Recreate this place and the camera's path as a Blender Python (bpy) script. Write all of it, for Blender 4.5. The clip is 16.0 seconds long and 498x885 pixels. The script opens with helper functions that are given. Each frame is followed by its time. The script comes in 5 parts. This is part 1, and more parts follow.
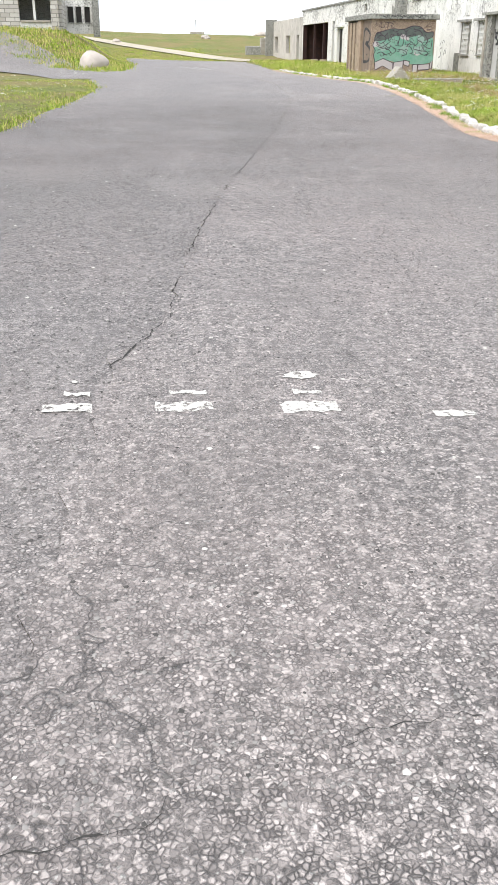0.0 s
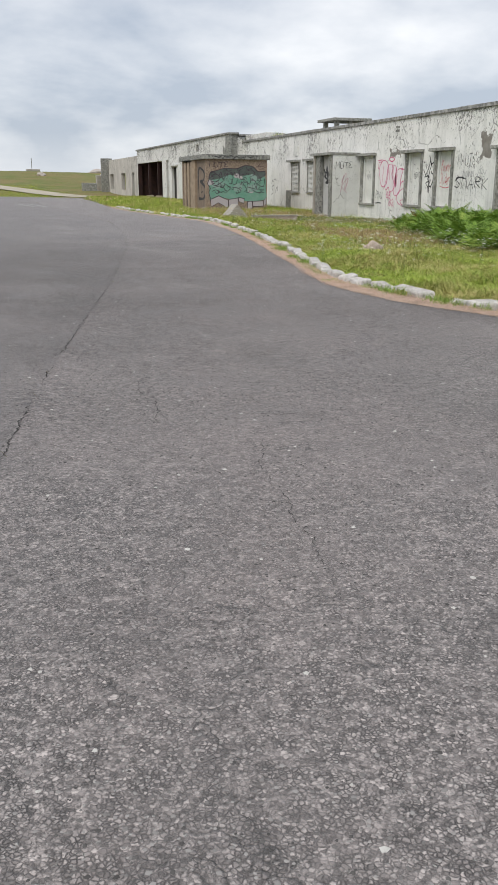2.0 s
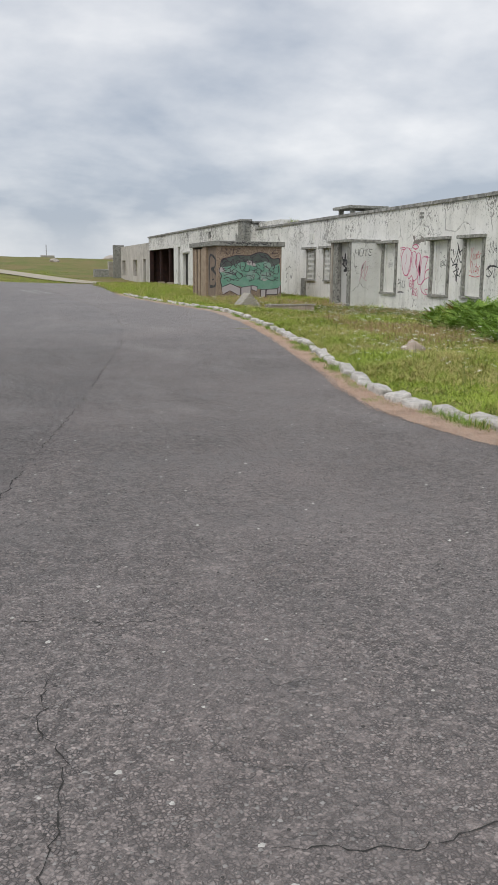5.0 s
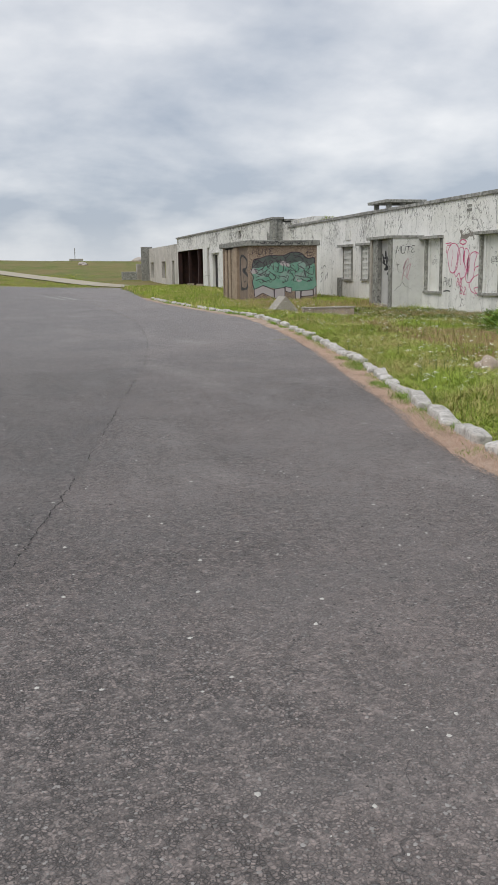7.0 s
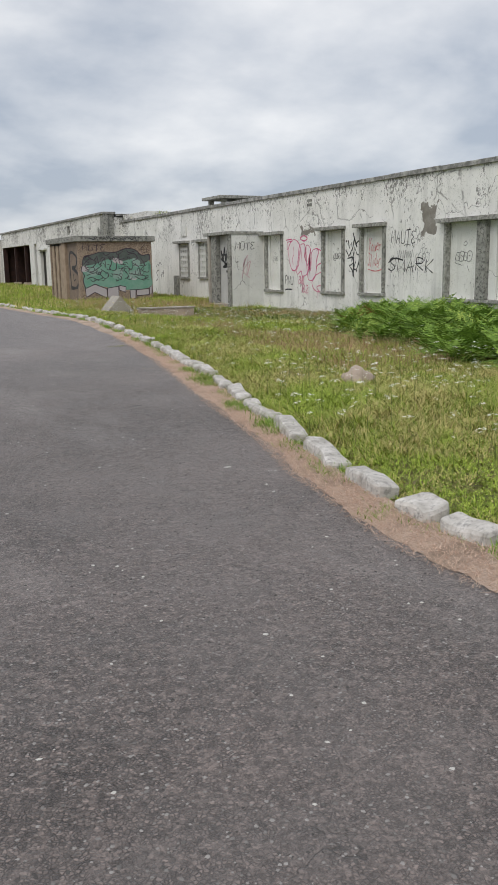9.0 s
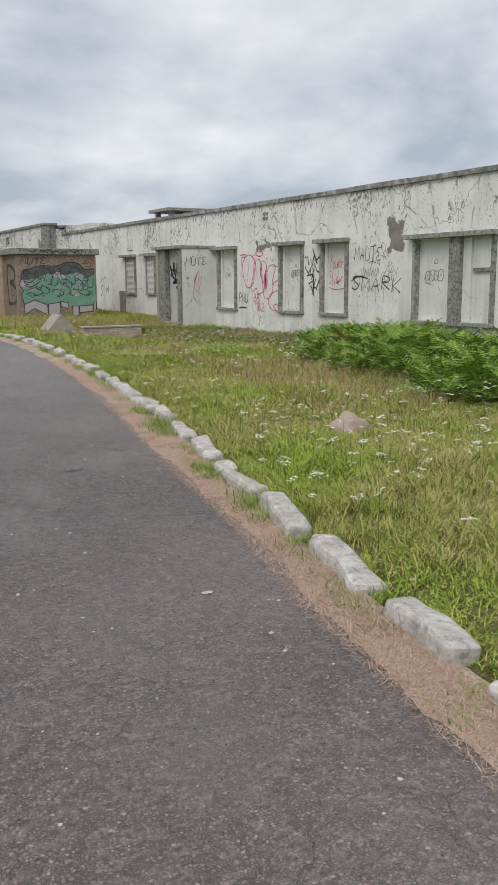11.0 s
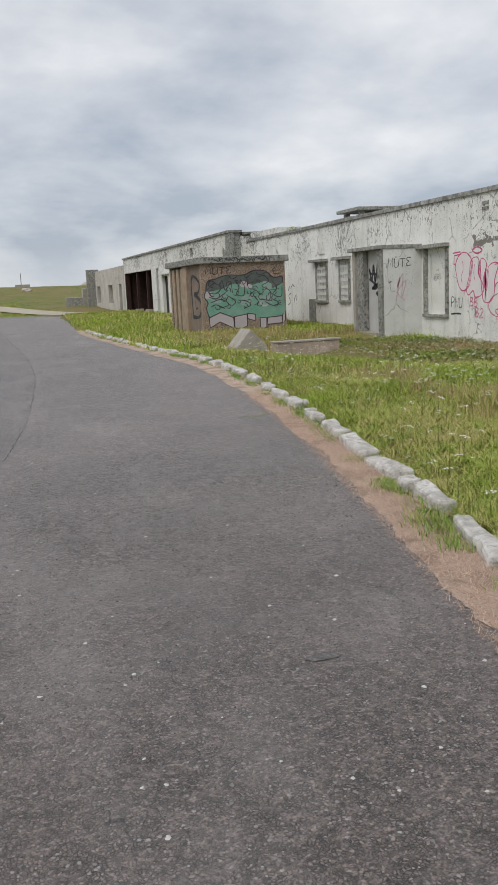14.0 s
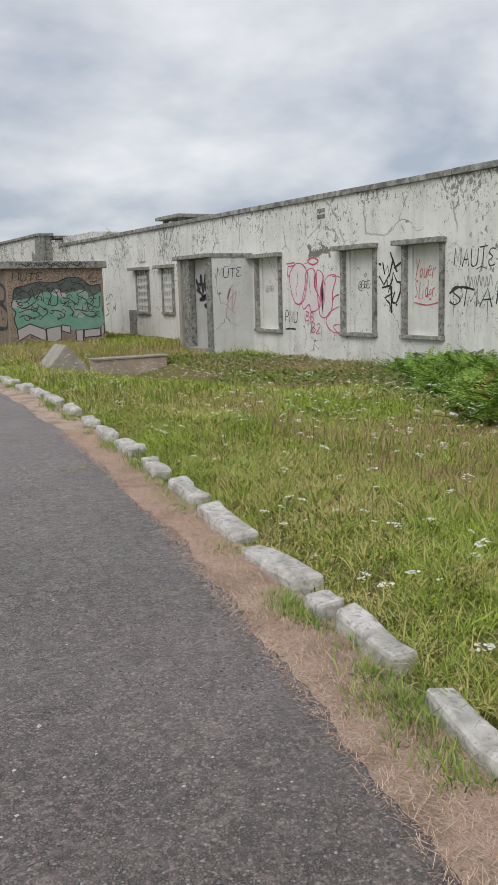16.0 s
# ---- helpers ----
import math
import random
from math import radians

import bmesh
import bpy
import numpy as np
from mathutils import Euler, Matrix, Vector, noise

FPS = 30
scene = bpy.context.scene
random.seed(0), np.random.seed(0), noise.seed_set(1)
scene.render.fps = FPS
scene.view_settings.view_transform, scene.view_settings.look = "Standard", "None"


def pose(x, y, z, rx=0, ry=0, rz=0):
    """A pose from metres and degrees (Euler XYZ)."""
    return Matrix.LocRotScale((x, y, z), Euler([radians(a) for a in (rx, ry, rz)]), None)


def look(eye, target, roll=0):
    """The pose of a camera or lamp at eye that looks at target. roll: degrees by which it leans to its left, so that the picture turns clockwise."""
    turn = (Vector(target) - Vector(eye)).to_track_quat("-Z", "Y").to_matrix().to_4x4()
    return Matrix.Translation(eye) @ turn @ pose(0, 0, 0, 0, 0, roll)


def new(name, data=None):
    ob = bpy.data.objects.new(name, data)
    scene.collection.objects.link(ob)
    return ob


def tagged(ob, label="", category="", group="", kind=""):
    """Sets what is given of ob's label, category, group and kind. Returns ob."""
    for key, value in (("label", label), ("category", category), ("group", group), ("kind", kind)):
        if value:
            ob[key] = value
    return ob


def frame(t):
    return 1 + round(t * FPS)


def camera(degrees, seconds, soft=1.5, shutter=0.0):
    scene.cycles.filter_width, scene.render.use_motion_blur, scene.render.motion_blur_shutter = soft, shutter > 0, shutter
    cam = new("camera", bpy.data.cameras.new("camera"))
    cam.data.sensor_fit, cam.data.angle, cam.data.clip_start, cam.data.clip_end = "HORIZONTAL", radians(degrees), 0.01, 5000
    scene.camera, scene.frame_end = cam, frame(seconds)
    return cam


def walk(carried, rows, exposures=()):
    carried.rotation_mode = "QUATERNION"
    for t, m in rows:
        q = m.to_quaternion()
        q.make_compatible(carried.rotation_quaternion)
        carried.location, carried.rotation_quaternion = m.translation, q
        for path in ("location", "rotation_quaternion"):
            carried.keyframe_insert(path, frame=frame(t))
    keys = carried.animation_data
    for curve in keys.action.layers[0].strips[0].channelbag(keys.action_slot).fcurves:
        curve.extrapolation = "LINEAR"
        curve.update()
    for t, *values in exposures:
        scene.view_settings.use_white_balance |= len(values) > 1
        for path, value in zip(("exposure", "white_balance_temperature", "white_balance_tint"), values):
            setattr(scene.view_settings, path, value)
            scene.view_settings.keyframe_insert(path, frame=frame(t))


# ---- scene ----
cam = camera(32.4, 16.0)
PATH = [
    (0, (0.661, -0.277, 1.642), (0.923, 1.523, 0.811), 0.3),
    (0.5, (0.784, 0.277, 1.683), (1.093, 2.093, 0.906), 0.8),
    (1, (0.831, 0.796, 1.715), (1.208, 2.633, 1.02), 0.4),
    (1.5, (0.919, 1.263, 1.732), (1.399, 3.101, 1.106), 0.1),
    (2, (1.092, 1.741, 1.779), (1.7, 3.558, 1.207), 0.2),
    (2.5, (1.224, 2.242, 1.799), (1.934, 4.038, 1.281), -0.0),
    (3, (1.391, 2.707, 1.782), (2.153, 4.493, 1.303), 0.1),
    (3.5, (1.584, 3.139, 1.809), (2.377, 4.921, 1.365), 0.5),
    (4, (1.739, 3.623, 1.839), (2.507, 5.422, 1.423), 0.4),
    (4.5, (1.907, 4.174, 1.833), (2.586, 6.012, 1.432), 0.4),
    (5, (2.021, 4.708, 1.827), (2.619, 6.577, 1.439), 0.5),
    (5.2, (2.069, 4.939, 1.848), (2.641, 6.816, 1.464), 0.2),
    (7.3, (2.573, 7.118, 1.959), (3.099, 9.008, 1.567), -0.9),
    (7.5, (2.622, 7.299, 1.947), (3.159, 9.185, 1.555), -0.9),
    (8, (2.742, 7.785, 1.964), (3.326, 9.658, 1.575), -1.4),
    (8.5, (2.938, 8.271, 1.967), (3.628, 10.106, 1.571), -1.2),
    (9, (3.152, 8.744, 1.95), (4.022, 10.499, 1.548), -0.9),
    (9.2, (3.244, 8.931, 1.96), (4.171, 10.657, 1.556), -0.8),
    (11.3, (3.923, 10.951, 2.092), (4.908, 12.652, 1.725), -0.4),
    (11.5, (3.977, 11.195, 2.115), (4.954, 12.902, 1.754), -0.6),
    (12, (4.146, 11.781, 2.106), (5.093, 13.508, 1.76), -0.9),
    (12.5, (4.325, 12.362, 2.106), (5.205, 14.126, 1.77), -1.3),
    (13, (4.46, 12.927, 2.126), (5.186, 14.759, 1.788), -2.1),
    (13.5, (4.589, 13.499, 2.128), (5.163, 15.384, 1.79), -2.9),
    (14, (4.692, 13.996, 2.106), (5.302, 15.868, 1.754), -2.7),
    (14.5, (4.894, 14.519, 2.104), (5.664, 16.327, 1.732), -1.7),
    (15, (5.106, 15.124, 2.128), (5.994, 16.878, 1.755), -1.2),
    (15.5, (5.249, 15.754, 2.155), (6.209, 17.472, 1.801), -1.3),
    (16, (5.455, 16.375, 2.141), (6.452, 18.073, 1.795), -1.6),
]

EXPOSURES = [(0.0, 1.32), (0.5, 0.93), (1.0, 0.7), (1.5, 0.56), (2.0, 0.45), (3.0, 0.33), (5.0, 0.25), (8.0, 0.25), (11.5, 0.22), (16.0, 0.2)]
walk(cam, [(t, look(eye, target, roll)) for t, eye, target, roll in PATH], EXPOSURES)

# ---- light ----
SUN_EL, SUN_AZ = 48.0, 235.0          # degrees; azimuth clockwise from +y
sun_from = Vector((math.sin(radians(SUN_AZ)) * math.cos(radians(SUN_EL)), math.cos(radians(SUN_AZ)) * math.cos(radians(SUN_EL)), math.sin(radians(SUN_EL))))
sun = new("sun", bpy.data.lights.new("sun", "SUN"))
sun.data.energy, sun.data.angle, sun.data.color = 1.2, radians(35), (1.0, 0.96, 0.9)
sun.matrix_world = look(sun_from * 60, (0, 0, 0))

world = bpy.data.worlds.new("overcast")
scene.world = world
world.use_nodes = True
wt = world.node_tree
wt.nodes.clear()


def wnode(kind, **inputs):
    n = wt.nodes.new(kind)
    for k, v in inputs.items():
        n.inputs[k].default_value = v
    return n


w_out = wnode("ShaderNodeOutputWorld")
w_bg = wnode("ShaderNodeBackground", Strength=1.0)
sky = wt.nodes.new("ShaderNodeTexSky")
sky.sky_type, sky.sun_disc, sky.sun_elevation, sky.sun_rotation = "NISHITA", False, radians(SUN_EL), radians(SUN_AZ)
w_sky = wnode("ShaderNodeVectorMath")
w_sky.operation, w_sky.inputs[3].default_value = "SCALE", 0.08
w_co = wt.nodes.new("ShaderNodeTexCoord")
w_sep = wt.nodes.new("ShaderNodeSeparateXYZ")
w_lift = wt.nodes.new("ShaderNodeMath")
w_lift.operation, w_lift.inputs[1].default_value = "MAXIMUM", 0.0
w_add = wt.nodes.new("ShaderNodeMath")
w_add.operation, w_add.inputs[1].default_value = "ADD", 0.34
w_dx, w_dy = wt.nodes.new("ShaderNodeMath"), wt.nodes.new("ShaderNodeMath")
w_dx.operation = w_dy.operation = "DIVIDE"
w_comb = wt.nodes.new("ShaderNodeCombineXYZ")
w_n1 = wnode("ShaderNodeTexNoise", Scale=1.7, Detail=5.0, Roughness=0.5, Distortion=0.35)
w_n2 = wnode("ShaderNodeTexNoise", Scale=5.5, Detail=5.0, Roughness=0.55)
w_mixn = wt.nodes.new("ShaderNodeMath")
w_mixn.operation, w_mixn.inputs[1].default_value = "MULTIPLY_ADD", 0.35
w_ramp = wt.nodes.new("ShaderNodeValToRGB")
for pos, col in ((0.50, (0.38, 0.425, 0.50, 1)), (0.64, (0.51, 0.545, 0.60, 1)), (0.77, (0.65, 0.67, 0.70, 1)), (0.89, (0.79, 0.795, 0.81, 1))):
    e = w_ramp.color_ramp.elements[0] if pos == 0.50 else w_ramp.color_ramp.elements[1] if pos == 0.89 else w_ramp.color_ramp.elements.new(pos)
    e.position, e.color = pos, col
w_hor = wt.nodes.new("ShaderNodeMapRange")
w_hor.inputs[1].default_value, w_hor.inputs[2].default_value, w_hor.inputs[3].default_value, w_hor.inputs[4].default_value = 0.0, 0.055, 1.0, 0.0
w_haze = wt.nodes.new("ShaderNodeMix")
w_haze.data_type = "RGBA"
w_haze.inputs[7].default_value = (0.63, 0.66, 0.70, 1)
w_mix = wt.nodes.new("ShaderNodeMix")
w_mix.data_type, w_mix.inputs[0].default_value = "RGBA", 0.88
w_hf = wt.nodes.new("ShaderNodeMath")
w_hf.operation, w_hf.inputs[1].default_value = "MULTIPLY", 0.7
wl = wt.links.new
wl(w_co.outputs["Generated"], w_sep.inputs[0])
wl(w_sep.outputs[2], w_lift.inputs[0])
wl(w_lift.outputs[0], w_add.inputs[0])
wl(w_sep.outputs[0], w_dx.inputs[0])
wl(w_sep.outputs[1], w_dy.inputs[0])
wl(w_add.outputs[0], w_dx.inputs[1])
wl(w_add.outputs[0], w_dy.inputs[1])
wl(w_dx.outputs[0], w_comb.inputs[0])
wl(w_dy.outputs[0], w_comb.inputs[1])
wl(w_comb.outputs[0], w_n1.inputs["Vector"])
wl(w_comb.outputs[0], w_n2.inputs["Vector"])
wl(w_n2.outputs[0], w_mixn.inputs[0])
wl(w_n1.outputs[0], w_mixn.inputs[2])
# a darker bank of cloud low down, brighter above
w_bank = wt.nodes.new("ShaderNodeMapRange")
w_bank.inputs[1].default_value, w_bank.inputs[2].default_value, w_bank.inputs[3].default_value, w_bank.inputs[4].default_value = 0.07, 0.28, -0.08, 0.035
w_val = wt.nodes.new("ShaderNodeMath")
wl(w_lift.outputs[0], w_bank.inputs[0])
wl(w_mixn.outputs[0], w_val.inputs[0])
wl(w_bank.outputs[0], w_val.inputs[1])
wl(w_val.outputs[0], w_ramp.inputs[0])
wl(w_lift.outputs[0], w_hor.inputs[0])
wl(w_hor.outputs[0], w_hf.inputs[0])
wl(w_hf.outputs[0], w_haze.inputs[0])
wl(w_ramp.outputs[0], w_haze.inputs[6])
wl(sky.outputs[0], w_sky.inputs[0])
wl(w_sky.outputs[0], w_mix.inputs[6])
wl(w_haze.outputs[2], w_mix.inputs[7])
wl(w_mix.outputs[2], w_bg.inputs[0])
wl(w_bg.outputs[0], w_out.inputs[0])

# ---- materials ----


class Mat:
    """A small builder for node materials in world coordinates."""

    def __init__(self, name, rough=0.85):
        self.m = bpy.data.materials.new(name)
        self.m.use_nodes = True
        self.t = self.m.node_tree
        self.b = self.t.nodes["Principled BSDF"]
        self.b.inputs["Roughness"].default_value = rough
        self.b.inputs["Specular IOR Level"].default_value = 0.3
        self.co = self.t.nodes.new("ShaderNodeNewGeometry").outputs["Position"]

    def link(self, a, b):
        self.t.links.new(a, b)

    def scaled(self, s):
        n = self.t.nodes.new("ShaderNodeVectorMath")
        n.operation, n.inputs[1].default_value = "MULTIPLY", s
        self.link(self.co, n.inputs[0])
        return n.outputs[0]

    def noise(self, scale, detail=4.0, rough=0.55, stretch=None, distort=0.0):
        n = self.t.nodes.new("ShaderNodeTexNoise")
        n.inputs["Scale"].default_value, n.inputs["Detail"].default_value = scale, detail
        n.inputs["Roughness"].default_value, n.inputs["Distortion"].default_value = rough, distort
        self.link(self.scaled(stretch) if stretch else self.co, n.inputs["Vector"])
        return n.outputs[0]

    def voronoi(self, scale, feature="F1", out=0, co=None):
        n = self.t.nodes.new("ShaderNodeTexVoronoi")
        n.feature, n.inputs["Scale"].default_value = feature, scale
        self.link(co or self.co, n.inputs["Vector"])
        return n.outputs[out]

    def warped(self, amount, scale):
        n = self.t.nodes.new("ShaderNodeTexNoise")
        n.inputs["Scale"].default_value = scale
        self.link(self.co, n.inputs["Vector"])
        m = self.t.nodes.new("ShaderNodeVectorMath")
        m.operation, m.inputs[1].default_value = "MULTIPLY_ADD", (amount,) * 3
        self.link(n.outputs["Color"], m.inputs[0])
        self.link(self.co, m.inputs[2])
        return m.outputs[0]

    def math(self, op, a, b=None):
        n = self.t.nodes.new("ShaderNodeMath")
        n.operation, n.use_clamp = op, False
        for i, v in enumerate((a, b)):
            if v is None:
                continue
            if isinstance(v, (int, float)):
                n.inputs[i].default_value = v
            else:
                self.link(v, n.inputs[i])
        return n.outputs[0]

    def step(self, v, lo, hi, a=0.0, b=1.0):
        n = self.t.nodes.new("ShaderNodeMapRange")
        n.clamp = True
        for i, x in enumerate((lo, hi, a, b)):
            n.inputs[i + 1].default_value = x
        self.link(v, n.inputs[0])
        return n.outputs[0]

    def axis(self, i):
        n = self.t.nodes.new("ShaderNodeSeparateXYZ")
        self.link(self.co, n.inputs[0])
        return n.outputs[i]

    def mix(self, f, a, b, mode="MIX"):
        n = self.t.nodes.new("ShaderNodeMix")
        n.data_type, n.blend_type = "RGBA", mode
        for i, v in ((0, f), (6, a), (7, b)):
            if isinstance(v, (int, float)):
                n.inputs[i].default_value = v
            elif isinstance(v, tuple):
                n.inputs[i].default_value = (*v, 1)
            else:
                self.link(v, n.inputs[i])
        return n.outputs[2]

    def island(self):
        return self.t.nodes.new("ShaderNodeNewGeometry").outputs["Random Per Island"]

    def objrand(self):
        return self.t.nodes.new("ShaderNodeObjectInfo").outputs["Random"]

    def bump(self, h, strength=0.5, dist=0.01):
        n = self.t.nodes.new("ShaderNodeBump")
        n.inputs["Strength"].default_value, n.inputs["Distance"].default_value = strength, dist
        self.link(h, n.inputs["Height"])
        self.link(n.outputs[0], self.b.inputs["Normal"])
        return self

    def done(self, col):
        if isinstance(col, tuple):
            self.b.inputs["Base Color"].default_value = (*col, 1)
        else:
            self.link(col, self.b.inputs["Base Color"])
        return self.m


def asphalt(name, base, warm):
    """Worn asphalt: coarse aggregate with dark gaps, fine grit, pits, broad stains and a darker middle stretch, left
    paler far off for grazing glare.
    """
    m = Mat(name, 0.55)
    m.b.inputs["Specular IOR Level"].default_value = 0.5
    m.b.inputs["Sheen Weight"].default_value, m.b.inputs["Sheen Roughness"].default_value = 0.11, 0.5

    def tone(k):
        return tuple(min(1, x * k) for x in base)

    def cell(scale, channel):
        n = m.t.nodes.new("ShaderNodeSeparateXYZ")
        m.link(m.voronoi(scale, "F1", 1, warp), n.inputs[0])
        return n.outputs[channel]

    warp = m.warped(0.012, 60.0)
    coarse, fine = cell(80.0, 0), cell(165.0, 1)
    c = m.mix(m.step(coarse, 0.05, 0.95), tone(0.5), tone(1.62))
    c = m.mix(m.step(fine, 0.2, 0.9, 0.0, 0.5), c, tone(0.5))
    c = m.mix(m.step(cell(80.0, 2), 0.955, 0.97, 0.0, 0.7), c, tone(2.0))
    c = m.mix(m.step(fine, 0.985, 0.99, 0.0, 0.8), c, (0.5, 0.49, 0.46))
    gap = m.step(m.voronoi(80.0, "DISTANCE_TO_EDGE", 0, warp), 0.03, 0.2, 1.0, 0.0)
    gap = m.math("MULTIPLY", gap, m.step(m.noise(16.0, 5.0, 0.7), 0.4, 0.58, 0.25, 1.0))
    pit = m.step(m.noise(55.0, 5.0, 0.75), 0.54, 0.63)
    c = m.mix(m.math("MULTIPLY", gap, 0.94), c, tone(0.1))
    c = m.mix(m.math("MULTIPLY", pit, 0.7), c, tone(0.2))
    along = m.math("ADD", m.axis(1), m.math("MULTIPLY", m.noise(0.5, 3.0), 6.0))
    # darker middle stretch; the paler far end paints in the grazing glare
    tone_band = m.math("MULTIPLY", m.step(along, 5.0, 13.5), m.step(along, 20.5, 28.0, 1.0, 0.3))
    c = m.mix(tone_band, c, (0.475, 0.425, 0.40), "MULTIPLY")
    c = m.mix(m.math("MULTIPLY", m.step(m.noise(0.55, 5.0, 0.6), 0.42, 0.68), 0.5), c, m.mix(0.6, c, warm))
    c = m.mix(m.math("MULTIPLY", m.step(m.noise(1.5, 5.0, 0.62), 0.47, 0.68), 0.4), c, tone(0.42))
    c = m.mix(m.math("MULTIPLY", m.step(m.noise(1.1, 4.0, 0.6, (1.0, 0.35, 1.0)), 0.55, 0.75), 0.2), c, tone(1.5))
    hair = m.step(m.voronoi(2.4, "DISTANCE_TO_EDGE", 0, m.warped(0.25, 9.0)), 0.003, 0.014, 1.0, 0.0)
    hair = m.math("MULTIPLY", hair, m.step(m.noise(0.8, 3.0), 0.55, 0.63))
    c = m.mix(m.math("MULTIPLY", hair, 0.6), c, (0.022, 0.021, 0.02))
    h = m.math("SUBTRACT", m.math("MULTIPLY", coarse, 0.5), m.math("ADD", m.math("ADD", pit, gap), hair))
    m.bump(m.math("ADD", h, m.math("MULTIPLY", fine, 0.35)), 0.75, 0.007)
    return m.done(c)


M_ROAD = asphalt("old_asphalt", (0.335, 0.302, 0.288), (0.33, 0.275, 0.258))
M_ROAD2 = asphalt("patched_asphalt", (0.385, 0.343, 0.325), (0.38, 0.315, 0.294))


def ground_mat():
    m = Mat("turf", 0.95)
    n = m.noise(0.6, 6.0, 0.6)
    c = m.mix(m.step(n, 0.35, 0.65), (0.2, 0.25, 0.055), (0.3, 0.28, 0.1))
    # thatch patches; their very dark green also paints the shade between grass tufts
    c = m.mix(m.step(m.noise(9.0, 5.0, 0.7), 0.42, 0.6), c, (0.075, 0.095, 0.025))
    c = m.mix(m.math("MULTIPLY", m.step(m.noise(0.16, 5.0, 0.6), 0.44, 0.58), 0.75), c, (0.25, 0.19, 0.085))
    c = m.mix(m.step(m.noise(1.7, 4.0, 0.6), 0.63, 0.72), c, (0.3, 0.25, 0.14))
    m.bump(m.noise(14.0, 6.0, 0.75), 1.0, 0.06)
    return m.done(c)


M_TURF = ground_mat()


def blade_mat(name, a, b, dry, share):
    m = Mat(name, 0.7)
    r = m.island()
    patch = m.noise(0.75, 4.0, 0.6)
    c = m.mix(r, a, b)
    c = m.mix(m.math("MULTIPLY", m.step(m.math("ADD", r, m.step(patch, 0.40, 0.66, -0.30, 0.42)), 1.0 - share, 1.02 - share), 0.85), c, dry)
    return m.done(c)


M_BLADE = blade_mat("grass_blades", (0.14, 0.215, 0.025), (0.53, 0.645, 0.10), (0.60, 0.49, 0.22), 0.34)
M_TUFT = blade_mat("tuft_blades", (0.12, 0.23, 0.03), (0.33, 0.47, 0.08), (0.44, 0.42, 0.15), 0.08)
M_TALL = blade_mat("seeding_grass", (0.40, 0.33, 0.16), (0.54, 0.42, 0.23), (0.44, 0.27, 0.16), 0.6)
M_FERN = blade_mat("bracken_fronds", (0.09, 0.165, 0.025), (0.25, 0.39, 0.06), (0.36, 0.45, 0.09), 0.16)
M_WEED = blade_mat("weed_leaves", (0.09, 0.14, 0.03), (0.22, 0.29, 0.07), (0.34, 0.26, 0.12), 0.3)
M_FERN_RED = blade_mat("bracken_dead", (0.24, 0.09, 0.035), (0.30, 0.13, 0.05), (0.2, 0.09, 0.04), 0.3)


def litter_mat():
    m = Mat("sandy_litter", 0.95)
    c = m.mix(m.step(m.noise(7.0, 6.0, 0.7), 0.35, 0.65), (0.48, 0.36, 0.285), (0.58, 0.45, 0.36))
    c = m.mix(m.step(m.noise(60.0, 4.0, 0.7), 0.5, 0.68), c, (0.28, 0.19, 0.13))
    c = m.mix(m.math("MULTIPLY", m.step(m.noise(3.2, 4.0), 0.48, 0.62), 0.65), c, (0.25, 0.19, 0.14))
    m.bump(m.noise(45.0, 6.0, 0.75), 0.9, 0.012)
    return m.done(c)


M_LITTER = litter_mat()


def simple(name, a, b, scale=6.0, rough=0.85, fine=60.0, bump=0.4, dark=0.6, spots=0.66):
    m = Mat(name, rough)
    c = m.mix(m.step(m.noise(scale, 5.0, 0.6), 0.35, 0.65), a, b)
    c = m.mix(m.math("MULTIPLY", m.step(m.noise(fine, 5.0, 0.7), spots - 0.06, spots + 0.06), dark), c, tuple(x * 0.35 for x in a))
    m.bump(m.noise(fine * 0.7, 6.0, 0.7), bump, 0.01)
    return m.done(c)


def straw_mat():
    m = Mat("straw", 0.85)
    return m.done(m.mix(m.island(), (0.38, 0.225, 0.155), (0.74, 0.56, 0.43)))


M_STRAW = straw_mat()
M_SAND = simple("sandy_path", (0.5, 0.45, 0.36), (0.42, 0.37, 0.29), 0.8, 0.95, 20.0, 0.3, 0.3)
M_CONC = simple("weathered_concrete", (0.46, 0.455, 0.42), (0.22, 0.22, 0.195), 7.0, 0.9, 13.0, 0.7, 0.92, 0.545)
M_COPING = simple("lichened_coping", (0.48, 0.475, 0.45), (0.17, 0.167, 0.155), 3.4, 0.9, 6.0, 0.6, 0.95, 0.53)
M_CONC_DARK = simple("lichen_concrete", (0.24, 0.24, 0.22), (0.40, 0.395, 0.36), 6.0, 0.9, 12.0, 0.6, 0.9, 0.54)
M_BOARD = simple("grey_board", (0.52, 0.515, 0.50), (0.44, 0.435, 0.42), 1.5, 0.85, 25.0, 0.2, 0.3)
M_CONC_PALE = simple("pale_concrete", (0.42, 0.39, 0.34), (0.33, 0.30, 0.26), 3.0, 0.9, 40.0, 0.5, 0.5)
M_KERB = simple("whitewashed_granite", (0.68, 0.65, 0.615), (0.42, 0.395, 0.36), 9.0, 0.9, 24.0, 1.0, 0.7, 0.575)
M_ROCK = simple("granite_rock", (0.52, 0.42, 0.345), (0.38, 0.31, 0.26), 3.0, 0.9, 26.0, 0.8, 0.5)
M_ROCK_PALE = simple("pale_granite", (0.55, 0.5, 0.45), (0.45, 0.4, 0.36), 1.5, 0.9, 14.0, 0.6, 0.4)
